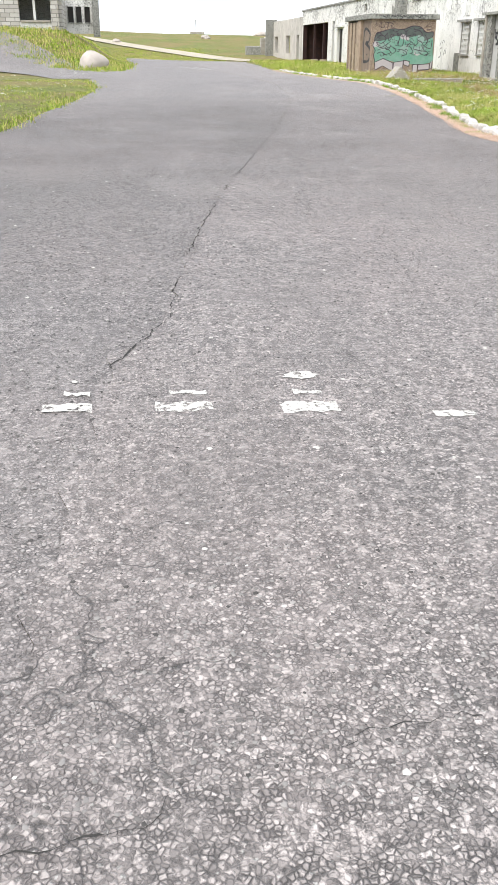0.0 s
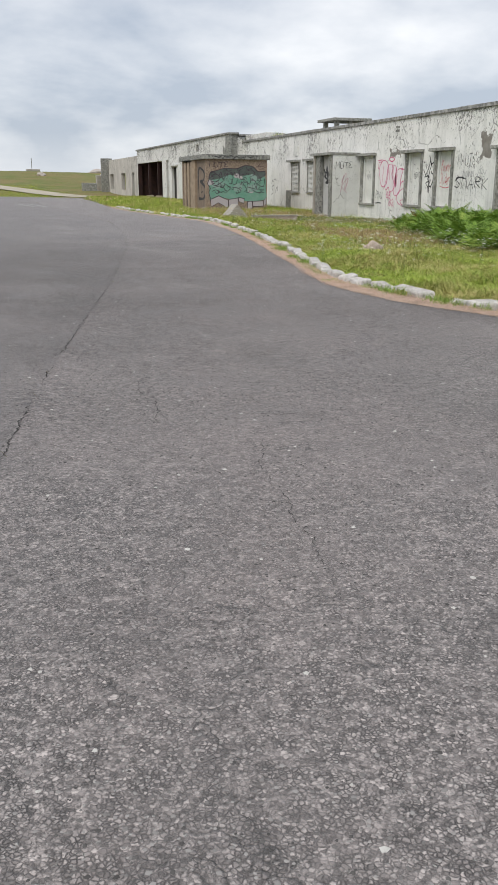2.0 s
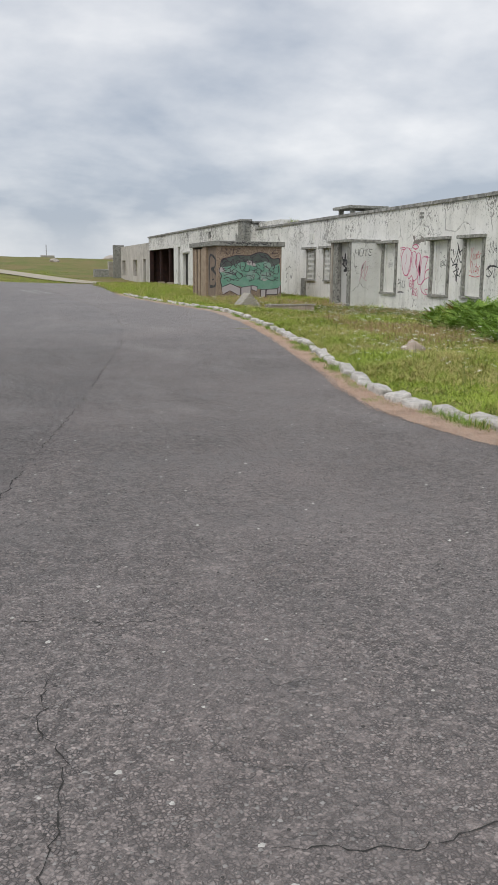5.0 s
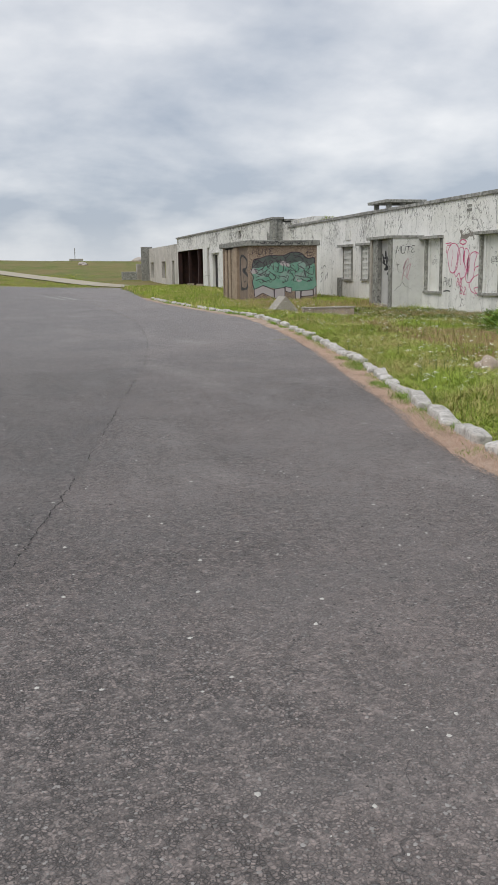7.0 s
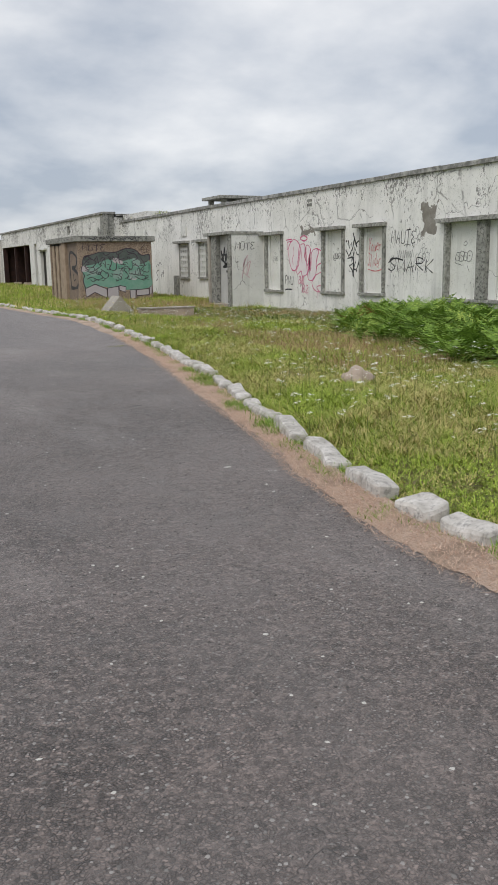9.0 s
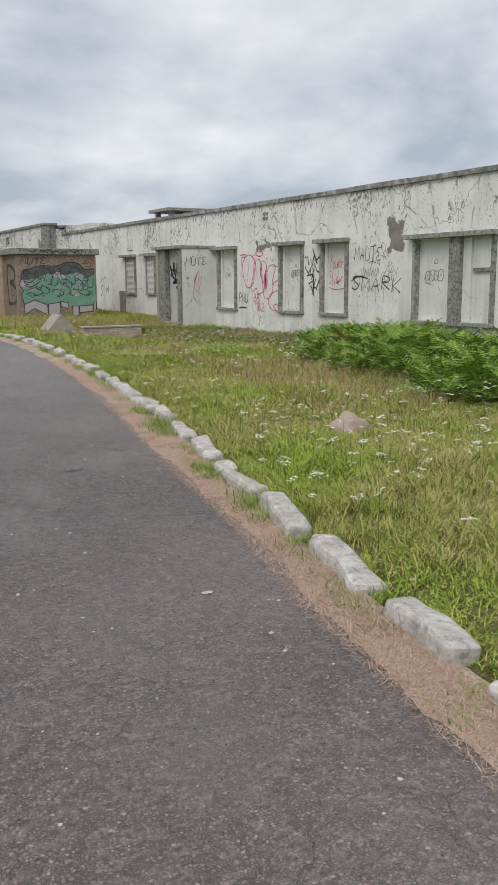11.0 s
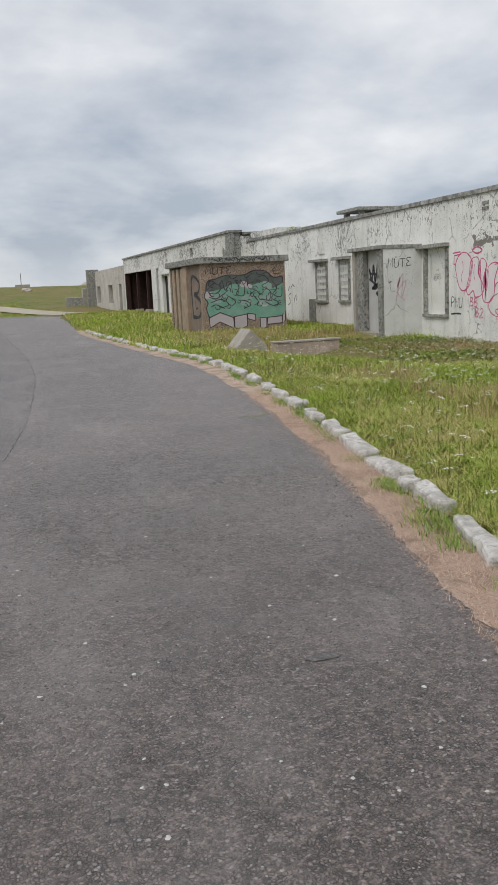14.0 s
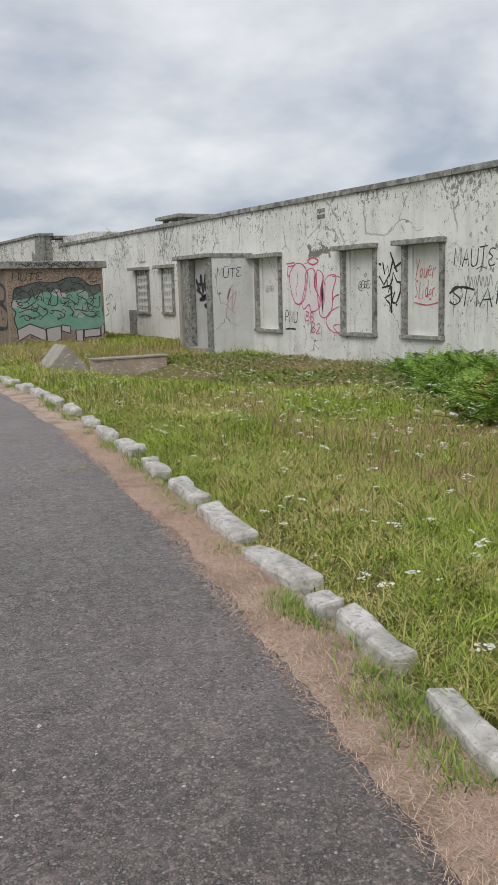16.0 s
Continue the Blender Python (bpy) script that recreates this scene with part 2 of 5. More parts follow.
M_LATTICE = simple("white_cement", (0.72, 0.72, 0.69), (0.6, 0.6, 0.57), 6.0, 0.85, 40.0, 0.3, 0.35)
# near-black for insides and backings, their shade put into the colour
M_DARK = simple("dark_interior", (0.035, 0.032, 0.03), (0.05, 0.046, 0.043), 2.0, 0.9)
M_RUST = simple("dark_rust_red", (0.055, 0.026, 0.022), (0.032, 0.018, 0.018), 3.0, 0.75, 22.0, 0.5, 0.6)
M_WOOD = simple("grey_boards", (0.27, 0.21, 0.165), (0.2, 0.155, 0.125), 3.0, 0.85, 30.0, 0.5, 0.6)
M_PLANK = simple("tan_planks", (0.4, 0.31, 0.23), (0.3, 0.23, 0.17), 4.0, 0.85, 30.0, 0.5, 0.5)
M_WHITE = simple("flower_white", (0.8, 0.8, 0.72), (0.72, 0.72, 0.62), 20.0)
M_YELLOW = simple("flower_yellow", (0.7, 0.5, 0.04), (0.6, 0.45, 0.05), 20.0)
M_STEM = simple("flower_stem", (0.12, 0.17, 0.05), (0.16, 0.2, 0.06), 20.0)
M_CHIP = simple("quartz_chip", (0.62, 0.6, 0.56), (0.5, 0.48, 0.45), 30.0)
def grit_mat():
    m = Mat("loose_grit", 0.85)
    return m.done(m.mix(m.island(), (0.07, 0.066, 0.063), (0.36, 0.34, 0.325)))


M_GRIT = grit_mat()
M_SCUFF = simple("scuffed_asphalt", (0.24, 0.23, 0.22), (0.13, 0.125, 0.12), 30.0, 0.9, 70.0, 0.5, 0.7, 0.5)
M_TAR = simple("crack_filler", (0.04, 0.038, 0.036), (0.06, 0.057, 0.053), 9.0, 0.95)


def marking_mat():
    m = Mat("worn_road_paint", 0.8)
    wear = m.step(m.math("ADD", m.noise(45.0, 6.0, 0.75), m.math("MULTIPLY", m.noise(14.0, 3.0), 0.35)), 0.70, 0.77)
    c = m.mix(m.noise(40.0, 3.0), (0.72, 0.70, 0.65), (0.55, 0.53, 0.49))
    m.bump(m.noise(60.0, 4.0, 0.7), 0.6, 0.006)
    clear = m.t.nodes.new("ShaderNodeBsdfTransparent")
    both = m.t.nodes.new("ShaderNodeMixShader")
    m.link(wear, both.inputs[0])
    m.link(m.b.outputs[0], both.inputs[1])
    m.link(clear.outputs[0], both.inputs[2])
    m.link(both.outputs[0], m.t.nodes["Material Output"].inputs[0])
    return m.done(c)


M_MARK = marking_mat()


def plaster(name, base, stain, flakes, bare_at=()):
    """Old white paint on render: streaks, flaked spots near the coping, hairline cracks, bare patches (y, z, half sizes)."""
    m = Mat(name, 0.9)
    y, z = m.axis(1), m.axis(2)
    c = m.mix(m.math("MULTIPLY", m.step(m.noise(0.9, 6.0, 0.62), 0.4, 0.7), 0.65), base, stain)
    streak = m.step(m.noise(1.6, 5.0, 0.6, (1.6, 1.6, 0.16)), 0.52, 0.72)
    c = m.mix(m.math("MULTIPLY", streak, 0.42), c, tuple(s * 0.62 for s in stain))
    c = m.mix(m.math("MULTIPLY", m.step(m.noise(8.0, 5.0, 0.7), 0.56, 0.7), 0.3), c, tuple(s * 0.7 for s in stain))
    spots = m.noise(13.0, 7.0, 0.74, (1.0, 1.0, 0.55))
    where = m.math("ADD", m.step(z, 2.8, 4.3, 0.0, 0.10), m.step(m.noise(0.5, 3.0), 0.45, 0.62, -0.05, 0.05))
    flake = m.step(m.math("ADD", spots, where), flakes, flakes + 0.025)
    c = m.mix(m.math("MULTIPLY", flake, 0.85), c, (0.2, 0.195, 0.18))
    speck = m.math("MULTIPLY", m.step(m.noise(26.0, 4.0, 0.7), 0.585, 0.62), m.step(m.noise(1.1, 4.0, 0.6), 0.44, 0.6))
    c = m.mix(m.math("MULTIPLY", speck, 0.6), c, (0.24, 0.235, 0.215))
    crack = m.step(m.voronoi(0.55, "DISTANCE_TO_EDGE", 0, m.warped(0.55, 3.2)), 0.0012, 0.007, 1.0, 0.0)
    crack = m.math("MULTIPLY", crack, m.step(m.noise(0.7, 2.0), 0.46, 0.52))
    c = m.mix(m.math("MULTIPLY", crack, 0.8), c, (0.13, 0.125, 0.115))
    run = m.step(m.voronoi(0.62, "DISTANCE_TO_EDGE", 0, m.warped(0.22, 2.0)), 0.003, 0.02, 1.0, 0.0)
    run = m.math("MULTIPLY", run, m.math("MULTIPLY", m.step(z, 2.9, 3.5), m.step(m.noise(3.0, 3.0), 0.42, 0.55)))
    c = m.mix(m.math("MULTIPLY", run, 0.7), c, (0.16, 0.155, 0.14))
    wob = m.math("MULTIPLY", m.math("SUBTRACT", m.noise(2.2, 5.0, 0.65), 0.5), 0.9)
    for cy, cz, hy, hz in bare_at:
        dy = m.math("SUBTRACT", m.math("ABSOLUTE", m.math("SUBTRACT", y, cy)), hy)
        dz = m.math("SUBTRACT", m.math("ABSOLUTE", m.math("SUBTRACT", z, cz)), hz)
        inside = m.step(m.math("ADD", m.math("MAXIMUM", dy, dz), wob), 0.0, 0.02, 1.0, 0.0)
        bare = m.mix(m.step(m.noise(3.0, 5.0, 0.65), 0.4, 0.62), (0.22, 0.2, 0.175), (0.30, 0.28, 0.25))
        c = m.mix(inside, c, bare)
    m.bump(m.math("SUBTRACT", m.noise(11.0, 6.0, 0.65), m.math("MULTIPLY", m.math("MAXIMUM", flake, crack), 0.8)), 0.45, 0.02)
    return m.done(c)


M_WALL = plaster("white_plaster", (0.84, 0.83, 0.80), (0.62, 0.62, 0.58), 0.628, ((27.8, 3.1, 0.3, 0.38), (23.1, 2.6, 1.05, 1.0), (34.2, 3.05, 0.45, 0.1)))
M_PORCH = plaster("grey_plaster", (0.77, 0.77, 0.74), (0.6, 0.6, 0.57), 0.69)
M_INFILL = plaster("infill_plaster", (0.78, 0.78, 0.74), (0.56, 0.55, 0.50), 0.645)
M_WALL2 = plaster("far_plaster", (0.78, 0.77, 0.74), (0.58, 0.57, 0.53), 0.63)
M_WALL3 = plaster("grey_end_plaster", (0.58, 0.55, 0.51), (0.36, 0.33, 0.295), 0.64)


def pebbledash():
    m = Mat("pebbledash", 0.95)
    v = m.voronoi(34.0, "F1", 1)
    s = m.t.nodes.new("ShaderNodeSeparateXYZ")
    m.link(v, s.inputs[0])
    c = m.mix(s.outputs[0], (0.17, 0.115, 0.08), (0.47, 0.37, 0.29))
    c = m.mix(m.math("MULTIPLY", m.step(m.noise(1.2, 5.0), 0.45, 0.7), 0.5), c, (0.33, 0.26, 0.2))
    m.bump(m.voronoi(34.0), 0.9, 0.015)
    return m.done(c)


M_PEBBLE = pebbledash()


def paint(name, col, var=0.25):
    m = Mat(name, 0.75)
    c = m.mix(m.step(m.noise(5.0, 4.0, 0.6), 0.35, 0.7), col, tuple(x + (0.6 - x) * var for x in col))
    c = m.mix(m.math("MULTIPLY", m.step(m.noise(40.0, 3.0, 0.7), 0.6, 0.68), 0.5), c, tuple(x * 0.6 + 0.1 for x in col))
    return m.done(c)


M_BLACK = paint("black_spray", (0.025, 0.025, 0.028), 0.08)
M_GREYINK = paint("faded_spray", (0.22, 0.22, 0.22), 0.3)
M_PINK = paint("pink_spray", (0.56, 0.05, 0.19), 0.2)
M_PINKPALE = paint("pale_pink_spray", (0.80, 0.74, 0.75), 0.3)
M_FADEDPINK = paint("faded_pink_spray", (0.62, 0.40, 0.44), 0.3)
M_RED = paint("red_spray", (0.55, 0.07, 0.09), 0.3)
M_TEAL = paint("teal_spray", (0.16, 0.36, 0.265), 0.2)
M_TEALDARK = paint("grey_green_spray", (0.085, 0.105, 0.095), 0.12)
M_LILAC = paint("lilac_spray", (0.50, 0.45, 0.46), 0.2)
M_OUTLINE = paint("plum_outline_spray", (0.05, 0.03, 0.045), 0.06)
M_MINT = paint("mint_spray", (0.24, 0.38, 0.32), 0.3)

# ---- shared builders ----
RNG = np.random.default_rng(7)


def mesh_from(name, verts, faces, mat, smooth=False):
    me = bpy.data.meshes.new(name)
    me.from_pydata([tuple(v) for v in verts] if not isinstance(verts, np.ndarray) else verts.tolist(), [], faces if not isinstance(faces, np.ndarray) else faces.tolist())
    me.materials.append(mat)
    if smooth:
        me.polygons.foreach_set("use_smooth", [True] * len(me.polygons))
    me.update()
    return me


def empty(name, label, category, at=(0, 0, 0), group="", kind=""):
    return_ob = new(name)
    return_ob.empty_display_size = 0.1
    return_ob.location = at
    return tagged(return_ob, label, category, group, kind)


def part(name, bm, mat, parent=None, label=""):
    """One mesh object from a bmesh; vertices in world coordinates, under a parent whose place is taken off."""
    me = bpy.data.meshes.new(name)
    bm.normal_update()
    bm.to_mesh(me)
    bm.free()
    me.materials.append(mat)
    ob = new(name, me)
    if parent is not None:
        ob.parent = parent
        off, p = Vector((0, 0, 0)), parent
        while p is not None:
            off += p.location
            p = p.parent
        me.transform(Matrix.Translation(-off))
    return tagged(ob, label) if label else ob


def box(x0, x1, y0, y1, z0, z1, bevel=0.0, rough=0.0, bm=None):
    bm = bm or bmesh.new()
    m = Matrix.Translation(((x0 + x1) / 2, (y0 + y1) / 2, (z0 + z1) / 2)) @ Matrix.Diagonal((x1 - x0, y1 - y0, z1 - z0, 1))
    r = bmesh.ops.create_cube(bm, size=1.0, matrix=m)
    if bevel:
        vs = r["verts"]
        es = list({e for v in vs for e in v.link_edges})
        bmesh.ops.bevel(bm, geom=es, offset=bevel, segments=2, affect="EDGES", profile=0.6)
    if rough:
        for v in bm.verts:
            v.co += rough * Vector((noise.noise(v.co * 3.1), noise.noise(v.co * 3.1 + Vector((9, 0, 0))), noise.noise(v.co * 3.1 + Vector((0, 9, 0)))))
    return bm


def quad(bm, pts):
    bm.faces.new([bm.verts.new(p) for p in pts])


def wall_x(x0, x1, y0, y1, z0, z1, holes):
    """A wall in the plane x = const with openings (ya, yb, za, zb) through it."""
    ys = sorted({y0, y1, *[v for h in holes for v in h[:2]], *np.arange(y0 + 1.5, y1 - 0.5, 1.5).round(3).tolist()})
    zs = sorted({z0, z1, *[v for h in holes for v in h[2:]]})
    bm = bmesh.new()
    vs = {}

    def v(x, y, z):
        k = (x, y, z)
        if k not in vs:
            vs[k] = bm.verts.new(k)
        return vs[k]

    def solid(i, j):
        if not (0 <= i < len(ys) - 1 and 0 <= j < len(zs) - 1):
            return False
        cy, cz = (ys[i] + ys[i + 1]) / 2, (zs[j] + zs[j + 1]) / 2
        return not any(a < cy < b and c < cz < d for a, b, c, d in holes)

    for i in range(len(ys) - 1):
        for j in range(len(zs) - 1):
            if not solid(i, j):
                continue
            a, b, c, d = ys[i], ys[i + 1], zs[j], zs[j + 1]
            bm.faces.new([v(x0, a, c), v(x0, a, d), v(x0, b, d), v(x0, b, c)])
            bm.faces.new([v(x1, a, c), v(x1, b, c), v(x1, b, d), v(x1, a, d)])
            if not solid(i - 1, j):
                bm.faces.new([v(x0, a, c), v(x1, a, c), v(x1, a, d), v(x0, a, d)])
            if not solid(i + 1, j):
                bm.faces.new([v(x0, b, c), v(x0, b, d), v(x1, b, d), v(x1, b, c)])
            if not solid(i, j - 1):
                bm.faces.new([v(x0, a, c), v(x0, b, c), v(x1, b, c), v(x1, a, c)])
            if not solid(i, j + 1):
                bm.faces.new([v(x0, a, d), v(x1, a, d), v(x1, b, d), v(x0, b, d)])
    bmesh.ops.recalc_face_normals(bm, faces=bm.faces)
    return bm


def sstep(a, b, v):
    t = np.clip((np.asarray(v, float) - a) / (b - a), 0, 1)
    return t * t * (3 - 2 * t)


def lumps(x, y, s=1.0):
    """Soft unevenness, about -1 to 1."""
    x, y = np.asarray(x, float) / s, np.asarray(y, float) / s
    return (np.sin(1.3 * x + 0.7 * y + 1.0) + np.sin(-0.8 * x + 1.7 * y + 2.2) + np.sin(2.9 * x + 1.1 * y) * 0.6 + np.sin(1.9 * x - 3.1 * y + 4.0) * 0.6) / 3.2


# ---- plan of the ground ----
RIGHT_Y = [-30, 0, 4, 6.5, 8, 9.33, 9.8, 10.5, 11.5, 12.2, 12.9, 13.7, 15, 16.7, 19, 20.2, 21.9, 24.3, 25.8, 28, 30, 35, 40, 49, 54, 66, 80, 95]
RIGHT_X = [30, 12, 9.3, 7.7, 6.9, 6.15, 5.92, 5.70, 5.62, 5.65, 5.80, 5.95, 6.32, 6.68, 7.22, 7.5, 7.9, 8.31, 8.5, 8.76, 8.92, 9.0, 9.0, 9.1, 9.5, 10.6, 12.0, 12.6]
LEFT_Y = [-30, 0, 5, 9, 12, 13.2, 15, 17.6, 21.3, 25.5, 28.0, 30, 33, 40, 47, 60, 92, 95]
LEFT_X = [-12, -5, -2.9, -1.9, -1.25, -1.04, -0.9, -0.74, -0.41, 0.0, 0.12, 0.0, -0.3, -0.2, 0.9, 1.6, 2.0, 2.0]
SEAM_Y = [-30, 0, 2, 2.3, 3.2, 3.8, 4.4, 5.8, 7.7, 9.5, 13, 16.4, 20, 23.3, 25, 27.8, 30.7, 36.3, 44, 59, 95]
SEAM_X = [0.1, 0.3, 0.45, 0.5, 0.58, 0.86, 0.92, 1.17, 1.59, 2.06, 2.95, 3.69, 4.5, 5.08, 5.36, 5.67, 5.94, 6.2, 6.3, 6.4, 6.6]
KERB_Y = [-30, 0, 4, 6.5, 8, 9.3, 10, 11, 12.2, 12.8, 13.6, 14.5, 15.5, 16.4, 17.5, 18.7, 19.8, 20.8, 22.5, 24.7, 26.8, 29.1, 32, 36, 42, 50, 60]
KERB_X = [31, 13, 10.2, 8.4, 7.45, 6.62, 6.38, 6.18, 6.08, 6.12, 6.27, 6.48, 6.75, 7.0, 7.28, 7.6, 7.85, 8.05, 8.4, 8.78, 9.08, 9.36, 9.5, 9.45, 9.5, 9.6, 10.3]


def right_edge(y):
    return np.interp(y, RIGHT_Y, RIGHT_X)


def left_edge(y):
    return np.interp(y, LEFT_Y, LEFT_X)


def seam_x(y):
    return np.interp(y, SEAM_Y, SEAM_X)


def kerb_x(y):
    return np.interp(y, KERB_Y, KERB_X)


def base_z(x, y):
    """Height of the asphalt and of the lawn's general lie, with the hill to the left and behind."""
    x, y = np.asarray(x, float), np.asarray(y, float)
    z = np.interp(y, [-100, 0, 5, 11, 17, 22, 27, 31, 36, 45, 60, 80, 100], [0.42, 0.43, 0.46, 0.555, 0.55, 0.54, 0.61, 0.66, 0.63, 0.62, 0.72, 0.78, 0.82])
    near = 2.3 * sstep(50, 71, y - 0.55 * np.minimum(x, 0)) * sstep(1.6, -3.5, x)
    far = 3.1 * sstep(85, 150, y) * (1 + 0.3 * sstep(12, -25, x)) * (1 - 0.25 * sstep(30, 90, x))
    far = far + 0.35 * lumps(x, y, 14.0) * sstep(100, 150, y)
    left = 1.3 * sstep(-6, -40, x) * sstep(30, 60, y)
    z = z - 0.006 * np.clip(x - 4, 0, 4) * (1 - sstep(22, 34, y))
    return z + np.maximum(near, far) + left * (near < 0.3)


def lawn_z(x, y):
    """The lawn behind the kerb: a little proud of the road, hollow towards the low wall, rough."""
    x, y = np.asarray(x, float), np.asarray(y, float)
    out = sstep(0.0, 1.0, x - kerb_x(y) + 0.1)
    hollow = -0.62 * np.exp(-(((x - 13.6) / 1.7) ** 2) - ((y - 33.2) / 4.4) ** 2)
    dip = -0.34 * sstep(12.5, 16.2, x) * sstep(44.0, 33.0, y)
    return base_z(x, y) - 0.015 + out * (0.07 + 0.04 * lumps(x, y, 0.8) + np.minimum(hollow, dip))


def in_road(x, y):
    x, y = np.asarray(x, float), np.asarray(y, float)
    far = y < np.interp(x, [0, 2, 12, 14], [93, 92, 79, 76])
    main = (x > left_edge(y)) & (x < right_edge(y)) & far
    return main


def cells(*spans):
    return np.unique(np.concatenate([np.arange(a, b, s) for a, b, s in spans]).round(3))


GX = cells((-700, -60, 40), (-60, -12, 2), (-12, 20, 0.3), (20, 60, 3), (60, 701, 40))
GY = cells((-200, -10, 10), (-10, 52, 0.3), (52, 100, 1.0), (100, 180, 4), (180, 901, 40))
gx, gy = np.meshgrid(GX, GY)
gzv = lawn_z(gx, gy) - 0.06 * in_road(gx, gy) + np.where((gx < left_edge(gy) - 0.3) & (gy < 32), 0.05, 0.0)
gv = np.stack([gx, gy, gzv], -1).reshape(-1, 3)
nx, ny = len(GX), len(GY)
gi = (np.arange(ny - 1)[:, None] * nx + np.arange(nx - 1)[None]).ravel()
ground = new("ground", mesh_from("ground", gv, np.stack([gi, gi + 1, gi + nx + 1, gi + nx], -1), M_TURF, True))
tagged(ground, "rough coastal turf ground rising to low grassy hills", "ground", kind="structure")


def strip(name, ys, lo, hi, n, mat, lift, zf=base_z, ragged=0.0):
    """A sheet between two edges x = lo(y), hi(y), draped on zf."""
    ys = np.asarray(ys, float)
    a = lo(ys)
    b = hi(ys) + ragged * (lumps(ys * 3.3, ys * 1.7, 0.4) * 0.6 + RNG.uniform(-0.5, 0.5, len(ys)))
    w = np.linspace(0, 1, n)[None]
    x = a[:, None] * (1 - w) + b[:, None] * w
    y = np.repeat(ys[:, None], n, 1)
    v = np.stack([x, y, zf(x, y) + lift], -1).reshape(-1, 3)
    i = (np.arange(len(ys) - 1)[:, None] * n + np.arange(n - 1)[None]).ravel()
    return new(name, mesh_from(name, v, np.stack([i, i + 1, i + n + 1, i + n], -1), mat, True))


ROAD_Y = cells((-30, 0, 1.0), (0, 50, 0.12), (50, 79.5, 0.5))
road = strip("road", ROAD_Y, left_edge, lambda y: seam_x(y) + 0.05 * lumps(y, y * 2, 0.25), 14, M_ROAD, 0.0)
tagged(road, "worn dark grey asphalt road with cracks and loose chips", "road", kind="structure")
lane = strip("road", ROAD_Y, lambda y: seam_x(y) + 0.05 * lumps(y, y * 2, 0.25), lambda y: right_edge(y) + 0.10, 14, M_ROAD2, 0.003)
tagged(lane, "paler resurfaced asphalt strip along the stone kerb", "road", kind="structure")
apron = strip("road", cells((78.6, 93.5, 0.5)), lambda y: np.full_like(y, 1.8), lambda y: np.interp(y, [79, 92, 94], [12.0, 2.4, 1.9]), 12, M_ROAD, 0.012)
tagged(apron, "faded grey asphalt at the road's far end", "road", kind="structure")


def ribbon(name, pts, width, mat, lift, zf=base_z, steps=60):
    """A draped band along a centre line of few points; width may vary from end to end."""
    p = np.array(pts, float)
    d = np.r_[0, np.cumsum(np.hypot(*np.diff(p, axis=0).T))]
    s = np.linspace(0, d[-1], steps)
    c = np.stack([np.interp(s, d, p[:, 0]), np.interp(s, d, p[:, 1])], -1)
    for _ in range(6):
        c[1:-1] = (c[:-2] + 2 * c[1:-1] + c[2:]) / 4
    t = np.gradient(c, axis=0)
    t /= np.linalg.norm(t, axis=1)[:, None]
    nrm = np.stack([-t[:, 1], t[:, 0]], -1)
    wd = np.linspace(width[0], width[1], steps)[:, None] if isinstance(width, tuple) else width
    rows = []
    for k in np.linspace(-0.5, 0.5, 7):
        q = c + nrm * (wd * k)
        rows.append(np.c_[q, zf(q[:, 0], q[:, 1]) + lift])
    v = np.stack(rows, 1).reshape(-1, 3)
    i = (np.arange(steps - 1)[:, None] * 7 + np.arange(6)[None]).ravel()
    me = mesh_from(name, v, np.stack([i, i + 1, i + 8, i + 7], -1), mat, True)
    return new(name, me)


drive = ribbon("road", [(1.5, 37), (-0.6, 44.5), (-4.5, 53), (-11, 66), (-24, 88)], (6.5, 4.0), M_ROAD, np.r_[np.linspace(0.004, 0.05, 20), np.full(40, 0.07)])
tagged(drive, "narrow asphalt side drive branching off uphill", "road", kind="structure")
track = ribbon("path", [(13.4, 79), (12.2, 88), (8.5, 101), (0, 119), (-12, 138), (-32, 160)], (3.4, 1.7), M_SAND, 0.08)
tagged(track, "pale sandy footpath climbing the grassy hill", "path", kind="structure")
gutter = strip("gutter", cells((2, 52, 0.05)), lambda y: right_edge(y) + 0.05 + 0.055 * lumps(y, y, 0.75) + 0.025 * lumps(y * 2.0, -y, 0.5) + RNG.normal(0, 0.009, len(y)), lambda y: kerb_x(y) + 0.02, 7, M_LITTER, 0.006)
tagged(gutter, "reddish sandy litter lying between asphalt and kerb", "soil", kind="structure")
threshold = ribbon("kerb_edge", [(1.6, 93.4), (6.5, 87.2), (11.6, 80.4)], 0.5, M_SAND, 0.025)
tagged(threshold, "pale sandy edge at the end of the asphalt", "kerb", kind="structure")

# ---- main building: low white block along x = 18.1 ----
WX, BASE, TOP = 18.1, 0.05, 4.32
barracks = empty("derelict_building", "long derelict white single-storey building with flat roof and graffiti", "building", (WX, 38, BASE))
SOLID_WIN = ((29.76, 31.06), (31.95, 33.28), (35.93, 37.27))
HOLES = [(a, b, 1.12, 3.04) for a, b in SOLID_WIN] + [(24.4, 27.1, 1.05, 2.98), (42.5, 43.4, 1.55, 3.0), (44.5, 45.6, 1.55, 3.0), (37.75, 38.6, 0.5, 2.9)]
part("wall", wall_x(WX, WX + 0.35, 19.0, 56.4, BASE, TOP, HOLES), M_WALL, barracks)
part("wall", box(WX + 0.35, 27.6, 19.0, 19.35, BASE, TOP), M_WALL, barracks)
part("wall", box(27.6, 27.95, 19.0, 62.0, BASE, TOP), M_WALL, barracks)
part("roof", box(WX + 0.352, 27.598, 19.352, 56.4, TOP - 0.35, TOP - 0.1), M_CONC_DARK, barracks)
y = 19.0
random.seed(3)
